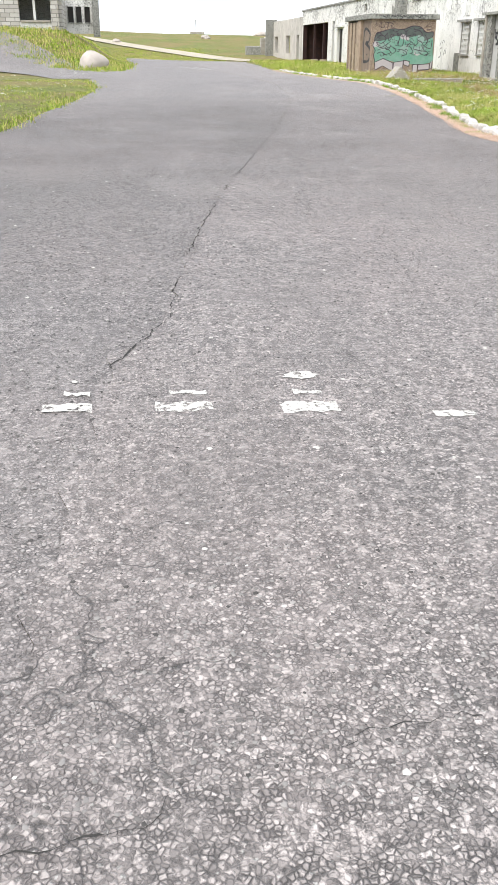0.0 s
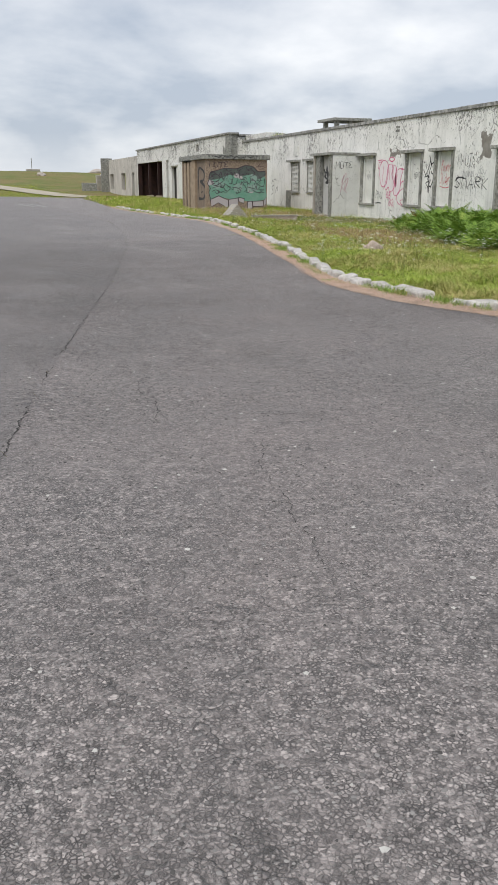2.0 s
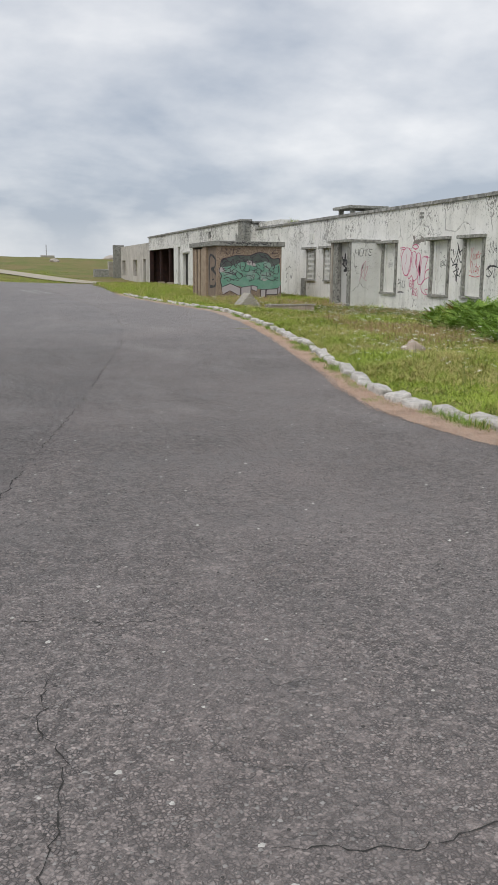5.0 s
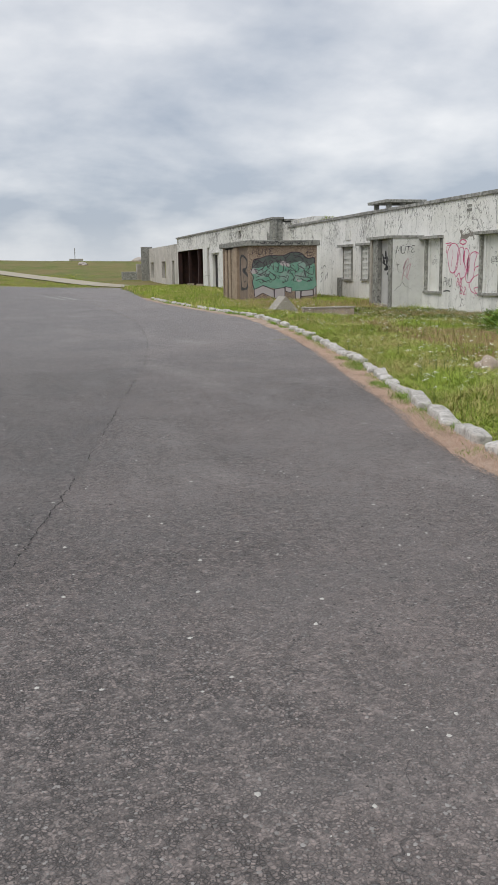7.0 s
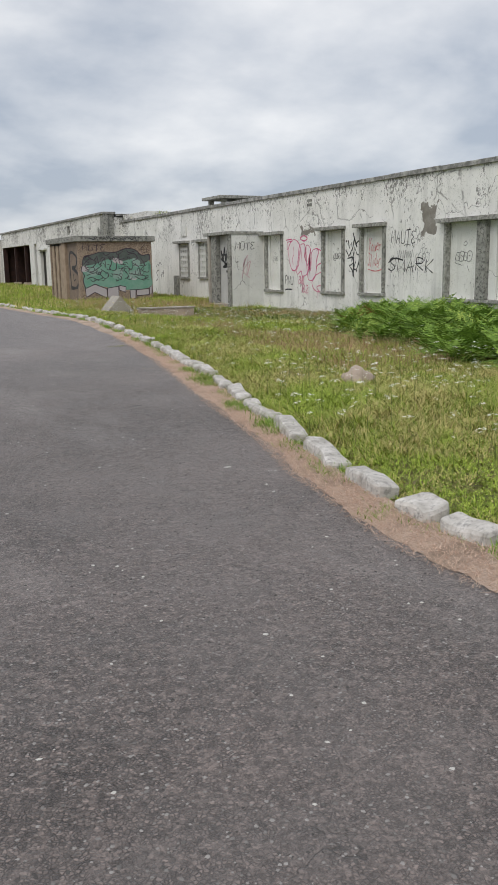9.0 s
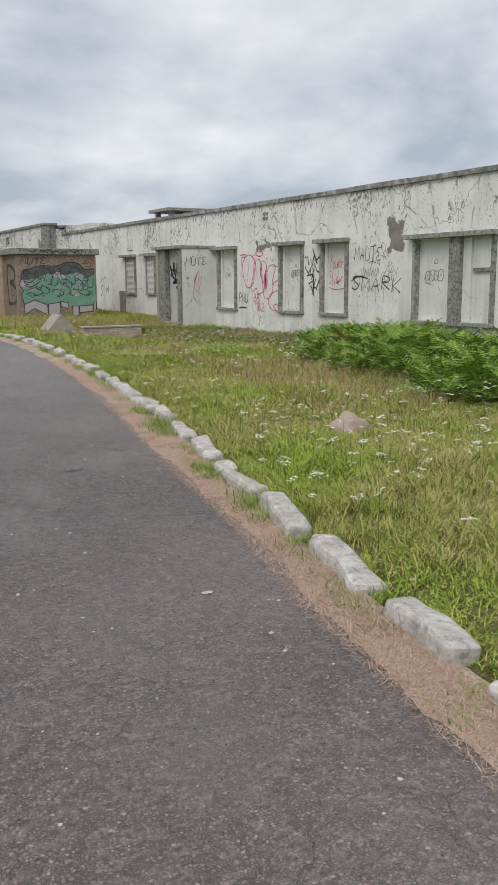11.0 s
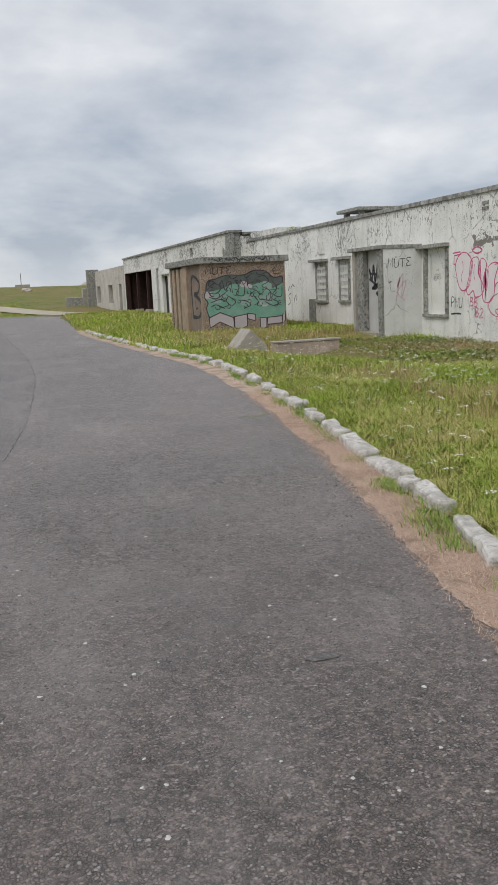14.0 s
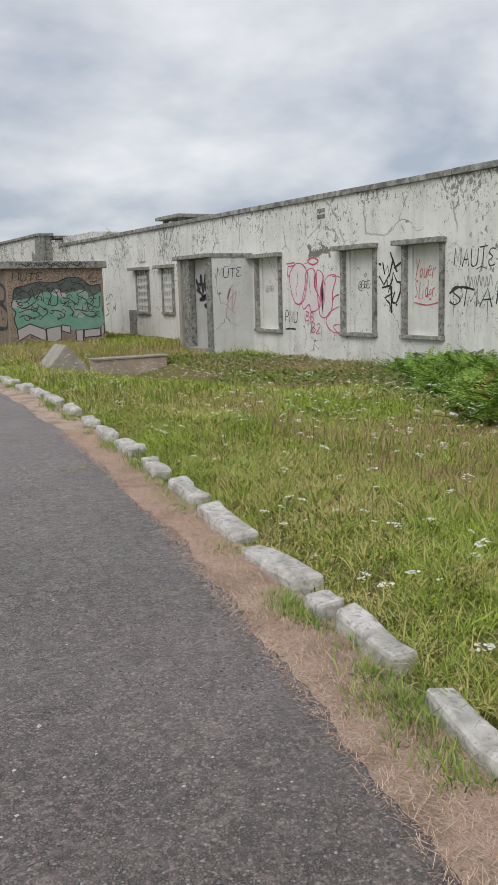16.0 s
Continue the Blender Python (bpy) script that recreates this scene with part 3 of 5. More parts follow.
while y < 56.3:
    ln = min(random.uniform(2.2, 3.6), 56.4 - y)
    part("coping", box(WX - 0.07, WX + 0.40, y + 0.006, y + ln - 0.006, TOP, TOP + 0.125 + random.uniform(-0.008, 0.008), 0.012, 0.012), M_COPING, barracks, "stained grey concrete coping slab")
    y += ln


def window_surround(parent, ya, yb, za, zb, lip=0.07, over=(0.04, 0.16), mat=M_CONC, deep=0.2, wide=0.11, sill=True):
    """Concrete lintel, two jambs and a sill, standing proud of the wall."""
    part("lintel", box(WX - lip - 0.16, WX + deep, ya - over[0], yb + over[1], zb - 0.0, zb + 0.11, 0.012, 0.012), mat, parent, "stained grey concrete lintel")
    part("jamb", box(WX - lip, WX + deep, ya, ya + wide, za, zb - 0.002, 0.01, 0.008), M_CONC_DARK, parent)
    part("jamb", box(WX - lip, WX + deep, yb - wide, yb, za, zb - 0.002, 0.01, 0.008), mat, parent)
    if sill:
        part("sill", box(WX - lip - 0.03, WX + deep, ya - 0.02, yb + 0.02, za - 0.09, za - 0.002, 0.012, 0.01), mat, parent, "grey concrete sill")


for a, b in SOLID_WIN:
    win = part("window", box(WX + 0.09, WX + 0.25, a, b, 1.12, 3.04), M_INFILL, barracks, "bricked-up window with dirty white infill")
    window_surround(win, a, b, 1.12, 3.04)
    part("stop", box(WX + 0.04, WX + 0.09, b - 0.24, b - 0.112, 1.125, 3.03, 0.008), M_PORCH, win)
# the wide double window with a heavy mullion
win = part("window", box(WX + 0.09, WX + 0.25, 24.4, 27.1, 1.05, 2.98), M_INFILL, barracks, "wide bricked-up double window with heavy mullion")
window_surround(win, 24.4, 27.1, 1.05, 2.98, over=(0.05, 0.16))
part("mullion", box(WX - 0.1, WX + 0.088, 25.46, 25.8, 1.052, 2.975, 0.015, 0.01), M_CONC_DARK, win, "dark stained concrete mullion")
part("stop", box(WX + 0.03, WX + 0.089, 25.2, 25.458, 1.055, 2.97, 0.01), M_PORCH, win)
part("panel", box(WX + 0.05, WX + 0.089, 24.55, 25.1, 2.28, 2.9, 0.015), M_INFILL, win, "raised white plaster panel")
part("ledge", box(WX + 0.02, WX + 0.089, 24.52, 25.13, 2.20, 2.275, 0.012), M_CONC_DARK, win)


def lattice_window(ya, yb):
    # near-black sheet stands for the unlit room behind the lattice
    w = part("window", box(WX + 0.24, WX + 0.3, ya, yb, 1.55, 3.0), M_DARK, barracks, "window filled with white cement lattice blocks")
    window_surround(w, ya, yb, 1.55, 3.0, lip=0.07, over=(0.05, 0.3), wide=0.09)
    cols, rows = 4, 6
    ins_a, ins_b = ya + 0.09, yb - 0.09
    bw, bh = (ins_b - ins_a) / cols, 1.45 / rows
    for r in range(rows + 1):
        part("lattice_bar", box(WX - 0.03, WX + 0.04, ins_a, ins_b, max(1.552, 1.55 + r * bh - 0.05), min(2.998, 1.55 + r * bh + 0.05)), M_LATTICE, w)
    for c in range(cols + 1):
        part("lattice_post", box(WX - 0.027, WX + 0.037, max(ins_a, ins_a + c * bw - 0.042), min(ins_b, ins_a + c * bw + 0.042), 1.552, 2.998), M_LATTICE, w)


lattice_window(42.5, 43.4)
lattice_window(44.5, 45.6)
part("vent_panel", box(WX - 0.06, WX - 0.002, 44.75, 45.3, 3.3, 3.75, 0.012), M_INFILL, barracks, "small raised plaster panel")
part("vent_bricks", box(WX - 0.02, WX - 0.002, 33.95, 34.25, 4.02, 4.1), M_CONC_DARK, barracks)
part("vent_bricks", box(WX - 0.02, WX - 0.002, 33.95, 34.25, 3.88, 3.96), M_CONC_DARK, barracks)
part("dark_post", box(WX - 0.12, WX - 0.002, 45.75, 46.2, 0.5, 1.6, 0.015), M_CONC_DARK, barracks, "short dark concrete post against the wall")

# porch with an open doorway towards the road
PX, PY = 16.75, 37.45
porch = part("porch", box(PX, WX - 0.002, PY, PY + 0.18, BASE, 3.1, 0.01), M_PORCH, barracks, "projecting grey entrance porch with open doorway")
part("porch_roof", box(PX - 0.12, WX - 0.003, PY - 0.03, PY + 2.15, 3.1, 3.21, 0.015, 0.01), M_CONC, porch, "grey concrete slab roof")
part("pillar", box(PX + 0.03, PX + 0.2, PY + 1.33, PY + 1.8, BASE, 3.098, 0.012, 0.01), M_CONC_DARK, porch, "dark stained inner pillar")
part("pillar", box(PX - 0.03, PX + 0.2, PY + 1.802, PY + 1.98, BASE, 3.098, 0.012, 0.01), M_CONC_PALE, porch, "pale concrete outer pillar")
part("pillar", box(PX - 0.02, PX + 0.06, PY - 0.006, PY + 0.24, BASE, 3.097, 0.012, 0.012), M_CONC_DARK, porch, "chipped concrete corner pillar")
part("side_wall", box(PX + 0.2, WX - 0.004, PY + 1.8, PY + 1.97, BASE, 3.096), M_PORCH, porch)
part("step", box(PX - 0.1, WX - 0.006, PY + 0.245, PY + 1.32, BASE, 0.62, 0.02), M_CONC_PALE, porch)
part("inner_wall", box(WX + 1.6, WX + 1.7, 36.5, 40.0, BASE, TOP - 0.4), M_PORCH, porch)
# added panel, set forward to catch skylight where the inside stays dark
part("doorway_panel", box(PX + 0.22, PX + 0.3, PY + 0.182, PY + 1.798, 0.62, 3.09), M_BOARD, porch, "grey panel added close behind the porch doorway")

# rooftop lantern: slab on short posts
lantern = empty("rooftop_vent", "flat concrete ventilation lantern on short posts on the roof", "roof vent", (26.1, 56.9, 4.2))
part("slab", box(24.75, 27.45, 55.55, 58.25, 5.88, 6.05, 0.02), M_CONC, lantern)
part("plinth", box(25.0, 27.2, 55.8, 58.0, 4.1, 5.4, 0.02), M_CONC, lantern)
for px_, py_ in ((25.05, 55.9), (26.9, 55.9), (25.05, 57.7), (26.9, 57.7), (26.0, 55.9)):
    part("post", box(px_, px_ + 0.26, py_, py_ + 0.26, 5.4, 5.88, 0.01), M_CONC, lantern)

# ---- further wing, set forward and higher ----
FX, FTOP = 17.2, 4.78
wing = empty("garage_building", "derelict white garage wing with a dark open vehicle bay", "building", (FX, 67, 0.6))
part("wall", wall_x(FX, FX + 0.35, 54.0, 81.9, 0.5, FTOP, [(71.9, 81.7, 0.5, 3.72), (67.2, 68.7, 0.5, 3.17), (69.75, 70.45, 0.5, 3.72), (60.8, 61.4, 4.0, 4.5)]), M_WALL2, wing)
part("end_wall", box(FX + 0.002, FX + 0.55, 53.9, 54.0, 0.5, FTOP - 0.002), M_CONC_DARK, wing, "bare dark concrete end wall")
part("end_wall", box(FX + 0.552, 27.5, 53.9, 54.0, 0.5, 4.62), M_WALL2, wing)
part("coping", box(FX - 0.1, FX + 0.62, 53.8, 54.3, FTOP, FTOP + 0.12, 0.02), M_COPING, wing)
part("coping", box(FX - 0.1, FX + 0.42, 54.3, 82.0, FTOP, FTOP + 0.12, 0.02), M_COPING, wing)
part("roof_slab", box(FX + 0.64, FX + 2.3, 53.75, 54.9, 4.68, 4.8, 0.02, 0.05), M_COPING, wing, "cracked edge of the roof slab")
part("roof", box(FX + 0.36, 27.6, 54.0, 81.9, 4.3, 4.45), M_CONC, wing)
# rust-dark walls and near-black floor put the bay's inner shade into colour
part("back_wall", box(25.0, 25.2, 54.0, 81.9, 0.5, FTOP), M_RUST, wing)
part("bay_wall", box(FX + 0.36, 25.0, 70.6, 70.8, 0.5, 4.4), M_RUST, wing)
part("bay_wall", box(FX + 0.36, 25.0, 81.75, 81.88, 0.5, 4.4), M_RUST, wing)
# added dark strip, hides the pale reveal at the bay's far end
part("reveal_lining", box(FX + 0.012, FX + 0.36, 81.5, 81.698, 0.5, 3.718, 0.01), M_RUST, wing, "dark lining added over the bay's far reveal")
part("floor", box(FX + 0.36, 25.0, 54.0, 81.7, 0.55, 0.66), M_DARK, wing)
for yy in (73.95, 77.5):
    post = part("bay_post", box(FX + 0.1, FX + 0.3, yy, yy + 0.2, 0.7, 3.75, 0.01), M_RUST, wing, "rusted steel bay post")
    part("foot", box(FX - 0.05, FX + 0.45, yy - 0.15, yy + 0.35, 0.6, 1.05, 0.03), M_ROCK, post)
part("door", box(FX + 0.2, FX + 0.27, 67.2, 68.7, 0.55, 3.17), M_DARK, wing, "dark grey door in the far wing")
part("door_hood", box(FX - 0.2, FX, 66.7, 68.9, 3.25, 3.35, 0.01), M_LATTICE, wing)
part("stub", box(18.25, 19.4, 50.2, 53.85, 4.1, 4.72, 0.03, 0.06), M_WALL2, wing, "broken white parapet remnant on the roof")
part("broken_corner", box(FX - 0.012, FX + 0.3, 53.88, 54.55, 3.3, 4.77, 0.04, 0.16), M_CONC_DARK, wing, "bare concrete where the plaster has fallen away")
part("broken_corner", box(FX - 0.012, FX + 0.3, 54.2, 55.2, 3.7, 4.15, 0.04, 0.16), M_CONC_DARK, wing)

end = empty("end_building", "low bare grey end block with small window openings", "building", (FX, 88, 0.6))
part("wall", wall_x(FX + 0.05, FX + 0.4, 82.0, 97.4, 0.5, 4.4, [(83.7, 84.9, 0.5, 3.0), (88.0, 90.2, 1.46, 3.0), (94.7, 96.7, 1.46, 3.0)]), M_WALL3, end)
part("fin_wall", box(FX - 0.75, FX + 0.4, 97.4, 97.8, 0.5, 4.6, 0.02), M_CONC_DARK, end, "dark projecting concrete fin wall")
part("back_wall", box(24.0, 24.3, 82.0, 97.8, 0.5, 4.3), M_DARK, end)
part("roof", box(FX + 0.4, 24.0, 82.0, 97.8, 4.05, 4.2), M_CONC_DARK, end)

# ---- pebble-dashed shed by the kerb ----
SY, SX0, SX1 = 42.9, 12.66, 15.74
shed = empty("concrete_shed", "small flat-roofed pebble-dashed shed with teal graffiti mural", "shed", (14.2, 45.2, 0.5))
part("front_wall", box(SX0, SX1, SY, SY + 0.2, 0.45, 3.02), M_PEBBLE, shed)
part("side_wall", box(SX1 - 0.2, SX1, SY + 0.2, 47.5, 0.45, 3.02), M_PEBBLE, shed)
part("back_wall", box(SX0, SX1 - 0.2, 47.3, 47.5, 0.45, 3.02), M_PEBBLE, shed)
part("roof", box(SX0 - 0.14, SX1 + 0.12, SY - 0.12, 47.65, 3.02, 3.24, 0.025, 0.015), M_CONC_DARK, shed, "thick weathered concrete slab roof")
part("door", box(SX0 + 0.06, SX0 + 0.13, SY + 0.2, 44.75, 0.5, 3.02), M_WOOD, shed, "grey-brown boarded shed door with black graffiti")
part("post", box(SX0 - 0.06, SX0 + 0.45, 44.75, 45.35, 0.5, 3.02, 0.015), M_PLANK, shed, "tan weathered timber post panel")
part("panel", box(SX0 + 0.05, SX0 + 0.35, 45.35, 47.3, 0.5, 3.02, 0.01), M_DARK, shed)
for yy in (45.62, 46.25, 46.9):
    part("board", box(SX0 - 0.01, SX0 + 0.05, yy - 0.2, yy + 0.2, 0.5, 2.95, 0.008, 0.01), M_PLANK, shed)

# low concrete things in the grass
cap = empty("concrete_block", "gabled pale concrete cap half sunk in grass", "concrete block", (11.4, 34.4, 0.6))
bm = bmesh.new()
tri = [(10.98, 0.45), (11.86, 0.45), (11.82, 0.68), (11.4, 1.14), (11.0, 0.68)]
f0 = [bm.verts.new((a, 34.0, b)) for a, b in tri]
f1 = [bm.verts.new((a + 0.1, 35.1, b)) for a, b in tri]
bm.faces.new(f0[::-1])
bm.faces.new(f1)
for i in range(5):
    j = (i + 1) % 5
    bm.faces.new([f0[i], f0[j], f1[j], f1[i]])
bmesh.ops.recalc_face_normals(bm, faces=bm.faces)
bmesh.ops.bevel(bm, geom=bm.edges[:], offset=0.02, segments=2, affect="EDGES")
part("body", bm, M_CONC_PALE, cap)
low = empty("low_wall", "low brownish concrete retaining wall sunk in the grass", "wall", (13.5, 35.95, 0.3))
part("body", box(12.7, 14.58, 35.83, 36.2, 0.0, 0.62, 0.02, 0.02), M_ROCK, low)
part("coping", box(12.67, 14.62, 35.80, 36.23, 0.622, 0.67, 0.012, 0.008), M_CONC_PALE, low)
flat = empty("concrete_slab", "pale flat concrete slab in the lawn", "slab", (11.6, 52, 0.62))
part("body", box(10.6, 14.4, 51.3, 51.9, 0.5, 0.78, 0.02), M_CONC_PALE, flat)

# ---- kerb stones ----
KERB_SPANS = [(6.0, 6.75), (6.85, 7.6), (7.7, 8.4), (8.55, 9.38), (9.52, 10.3), (10.55, 11.32), (11.38, 11.86), (11.9, 12.3), (12.34, 12.68), (12.9, 13.55), (13.72, 14.5),
              (14.66, 15.5), (15.64, 16.3), (16.36, 16.6), (16.87, 17.6), (17.82, 18.78), (18.95, 19.6), (19.64, 19.86), (20.0, 20.86), (21.05, 21.9), (22.15, 22.85),
              (23.1, 23.85), (24.1, 24.85), (25.1, 25.8), (26.1, 26.8), (27.1, 27.8), (28.15, 28.85), (29.15, 29.85), (30.15, 30.85), (31.1, 31.8), (32.0, 32.7)]
random.seed(11)
yk = 33.0
while yk < 49.5:
    if not 38.3 < yk < 39.8:
        KERB_SPANS.append((yk, yk + random.uniform(0.62, 0.85)))
    yk += random.uniform(0.95, 1.12)


def rough_block(length, wide, high, seed, amount=0.03, cuts=3):
    """A hewn stone: a box cut up, bevelled, worn at its edges and pitted. Lies along y, its foot at z = 0."""
    bm = bmesh.new()
    bmesh.ops.create_cube(bm, size=1.0, matrix=Matrix.Translation((0, 0, high / 2)) @ Matrix.Diagonal((wide, length, high, 1)))
    bmesh.ops.bevel(bm, geom=bm.edges[:], offset=min(0.032, wide * 0.18), segments=2, affect="EDGES", profile=0.5)
    bmesh.ops.subdivide_edges(bm, edges=[e for e in bm.edges if e.calc_length() > 0.12], cuts=cuts, use_grid_fill=True)
    off = Vector((seed * 3.7, seed * 1.9, seed))
    for v in bm.verts:
        n = Vector((noise.noise(v.co * 5 + off), noise.noise(v.co * 5 + off * 2), noise.noise(v.co * 5 - off)))
        big = noise.noise(v.co * 2.2 + off) + 0.6 * noise.noise(v.co * 9.0 + off)
        v.co += amount * n + Vector((0.3 * amount * big, 0, 0.5 * amount * big))
    return bm


def place_stone(name, bm, mat, at, turn, label, category, group="", tilt=(0, 0)):
    me = bpy.data.meshes.new(name)
    bm.to_mesh(me)
    bm.free()
    me.materials.append(mat)
    ob = new(name, me)
    ob.matrix_world = pose(*at, tilt[0], tilt[1], turn)
    return tagged(ob, label, category, group)


for k, (a, b) in enumerate(KERB_SPANS):
    ym = (a + b) / 2
    slope = float(kerb_x(b) - kerb_x(a)) / (b - a)
    turn = -math.degrees(math.atan(slope))
    ln = (b - a - min(0.09, 0.14 * (b - a))) * math.hypot(1, slope)
    wide = random.uniform(0.15, 0.195)
    high = random.uniform(0.26, 0.31)
    x = float(kerb_x(ym)) + random.uniform(-0.015, 0.02) + 0.035
    z = float(base_z(x, ym)) + random.uniform(0.07, 0.105) - high
    place_stone("kerb_stone", rough_block(ln, wide, high, k + 1.3, 0.034), M_KERB, (x, ym, z), turn + random.uniform(-4, 4),
                "rough whitewashed granite kerb stone set in grass", "kerb stone", "kerb stones along the road", (random.uniform(-3, 3), random.uniform(-5, 5)))


def boulder(sx, sy, sz, seed, amount=0.18, sub=3):
    bm = bmesh.new()
    bmesh.ops.create_icosphere(bm, subdivisions=sub, radius=1.0)
    off = Vector((seed, seed * 2.3, -seed))
    for v in bm.verts:
        d = 1 + amount * noise.noise(v.co * 1.3 + off) + 0.35 * amount * noise.noise(v.co * 3.5 + off)
        v.co = Vector((v.co.x * sx * d, v.co.y * sy * d, max(v.co.z, -0.5) * sz * d))
    for f in bm.faces:
        f.smooth = True
    return bm


place_stone("rock", boulder(0.18, 0.15, 0.16, 4.0, 0.55), M_ROCK, (8.85, 17.3, 0.59), 20, "weathered pinkish granite rock lying in the grass", "rock")
# great boulder at the side drive
bm = boulder(0.8, 0.65, 0.62, 9.0, 0.10)
for v in bm.verts:
    v.co.z *= 1.0 - 0.33 * v.co.x
place_stone("boulder", bm, M_ROCK_PALE, (-0.45, 52.5, float(base_z(-0.45, 52.5)) + 0.26), -5, "large smooth pale granite boulder beside the drive", "boulder")
for x, y, s, sd in ((1, 118, 0.5, 1.0), (13, 128, 0.6, 2.0), (21, 124, 0.6, 3.0), (24, 150, 0.9, 5.0), (30, 158, 1.2, 6.0), (33, 160, 0.8, 8.0)):
    place_stone("hill_rock", boulder(s * 1.3, s, s * 0.6, sd + 20, 0.45), M_ROCK_PALE, (x, y, float(base_z(x, y)) + 0.2 * s), sd * 40, "pale granite outcrop on the grassy hill", "rock", "rocks on the hill")
cairn = empty("signpost", "thin dark post on a pale block on the hill", "post", (15, 165, float(base_z(15, 165))))
zc = float(base_z(15, 165))
part("block", box(14.0, 16.4, 164.6, 165.6, zc - 0.3, zc + 0.7, 0.05), M_CONC_PALE, cairn)
part("pole", box(14.95, 15.06, 165.0, 165.1, zc + 0.7, zc + 2.6), M_CONC_DARK, cairn)
ruin = empty("stone_wall", "low ruined stone wall beyond the end block", "wall", (15.0, 99.5, 0.8))
part("body", box(14.6, 16.2, 99.2, 99.8, 0.5, 2.1, 0.05, 0.05), M_CONC, ruin)
part("pillar", box(16.2, 16.9, 99.0, 100.0, 0.5, 2.9, 0.04, 0.04), M_CONC_PALE, ruin)

# ---- stone house on the rise ----


def masonry():
    m = Mat("granite_masonry", 0.9)
    n = m.t.nodes.new("ShaderNodeTexBrick")
    n.inputs["Scale"].default_value, n.inputs["Mortar Size"].default_value = 1.0, 0.02
    n.inputs["Brick Width"].default_value, n.inputs["Row Height"].default_value = 0.62, 0.26
    n.inputs["Color1"].default_value, n.inputs["Color2"].default_value, n.inputs["Mortar"].default_value = (0.42, 0.39, 0.35, 1), (0.58, 0.56, 0.52, 1), (0.22, 0.21, 0.19, 1)
    s = m.t.nodes.new("ShaderNodeSeparateXYZ")
    c = m.t.nodes.new("ShaderNodeCombineXYZ")
    m.link(m.co, s.inputs[0])
    m.link(m.math("ADD", s.outputs[0], s.outputs[1]), c.inputs[0])
    m.link(s.outputs[2], c.inputs[1])
    m.link(c.outputs[0], n.inputs["Vector"])
    m.bump(n.outputs[1], 0.6, 0.03)
    return m.done(n.outputs[0])


M_STONE = masonry()
HZ = 2.75
house = empty("stone_house", "roofless granite and white plaster building on the rise", "house", (-4.0, 69, HZ))
for x0, x1, z0, z1 in ((-9.0, -4.55, HZ, 5.6), (-2.45, -1.95, HZ, 5.45), (-4.55, -2.45, 4.75, 5.43), (-4.55, -2.45, HZ, 3.35)):
    white = x0 == -4.55
    part("wall", box(x0, x1, 66.0 + (0.02 if white else 0), 66.45, z0, z1), M_WALL2 if white else M_STONE, house, "white plaster panel" if white else "")
part("sill", box(-4.5, -2.5, 65.9, 66.46, 3.35, 3.47, 0.01), M_CONC_PALE, house)
part("mullion", box(-3.62, -3.46, 66.1, 66.35, 3.47, 4.75), M_LATTICE, house)
part("back_wall", box(-8.8, -1.95, 68.5, 68.8, HZ, 5.35), M_CONC_DARK, house)
part("side_wall", box(-2.0, -1.7, 66.45, 71.4, HZ, 5.2), M_STONE, house)
part("roof", box(-9.1, -1.9, 65.9, 68.9, 5.6, 5.7, 0.02), M_CONC_DARK, house)


def wall_y(y0, y1, x0, x1, z0, z1, holes):
    bm = wall_x(y0, y1, x0, x1, z0, z1, holes)
    for v in bm.verts:
        v.co = Vector((v.co.y, v.co.x, v.co.z))
    bmesh.ops.recalc_face_normals(bm, faces=bm.faces)
    return bm


part("wing_wall", wall_y(71.4, 71.7, -1.7, 0.25, HZ, 5.15, [(-1.55, -1.15, 3.5, 4.55), (-0.95, -0.55, 3.5, 4.55), (-0.32, 0.06, 3.5, 4.55)]), M_WALL2, house)
for a in (-1.55, -0.95, -0.32):
    w = part("window", box(a, a + 0.39, 71.55, 71.6, 3.5, 4.55), M_DARK, house)
    part("frame", box(a - 0.05, a + 0.44, 71.33, 71.398, 3.43, 3.5), M_CONC_DARK, w)
    part("frame", box(a - 0.05, a + 0.0, 71.33, 71.398, 3.5, 4.6), M_CONC_DARK, w)
part("end_pillar", box(0.25, 0.72, 71.0, 72.4, HZ - 0.2, 5.3, 0.02), M_CONC_DARK, house, "dark grey concrete end pillar")
part("wing_roof", box(-1.7, 0.6, 71.72, 74.0, 5.0, 5.15), M_CONC, house)

house.location.x -= 1.0

# ---- road details ----


def ground_patch(name, pts, mat, lift, label, category, group=""):
    """A thin painted or stained patch on the asphalt."""
    bm = bmesh.new()
    vs = [bm.verts.new((x, y, float(base_z(x, y)) + lift)) for x, y in pts]
    bm.faces.new(vs)
    ob = part(name, bm, mat)
    return tagged(ob, label, category, group)


random.seed(5)
for x0, x1, y0, y1 in ((0.33, 0.51, 2.66, 2.74), (0.74, 0.95, 2.62, 2.71), (1.2, 1.41, 2.55, 2.65), (1.74, 1.89, 2.45, 2.50), (0.40, 0.50, 2.82, 2.86), (0.80, 0.94, 2.78, 2.82), (1.27, 1.38, 2.73, 2.77), (-0.1, 0.07, 2.72, 2.79)):
    pts = []
    n = 7
    for k in range(n):
        pts.append((x0 + (x1 - x0) * k / (n - 1), y0 + random.uniform(-0.012, 0.012) - 0.02 * k / n))
    for k in range(n):
        pts.append((x1 - (x1 - x0) * k / (n - 1), y1 + random.uniform(-0.012, 0.012) - 0.02 * (n - k) / n))
    ground_patch("road_marking", pts, M_MARK, 0.005, "worn white painted dash on the asphalt", "road marking", "dashes across the road")
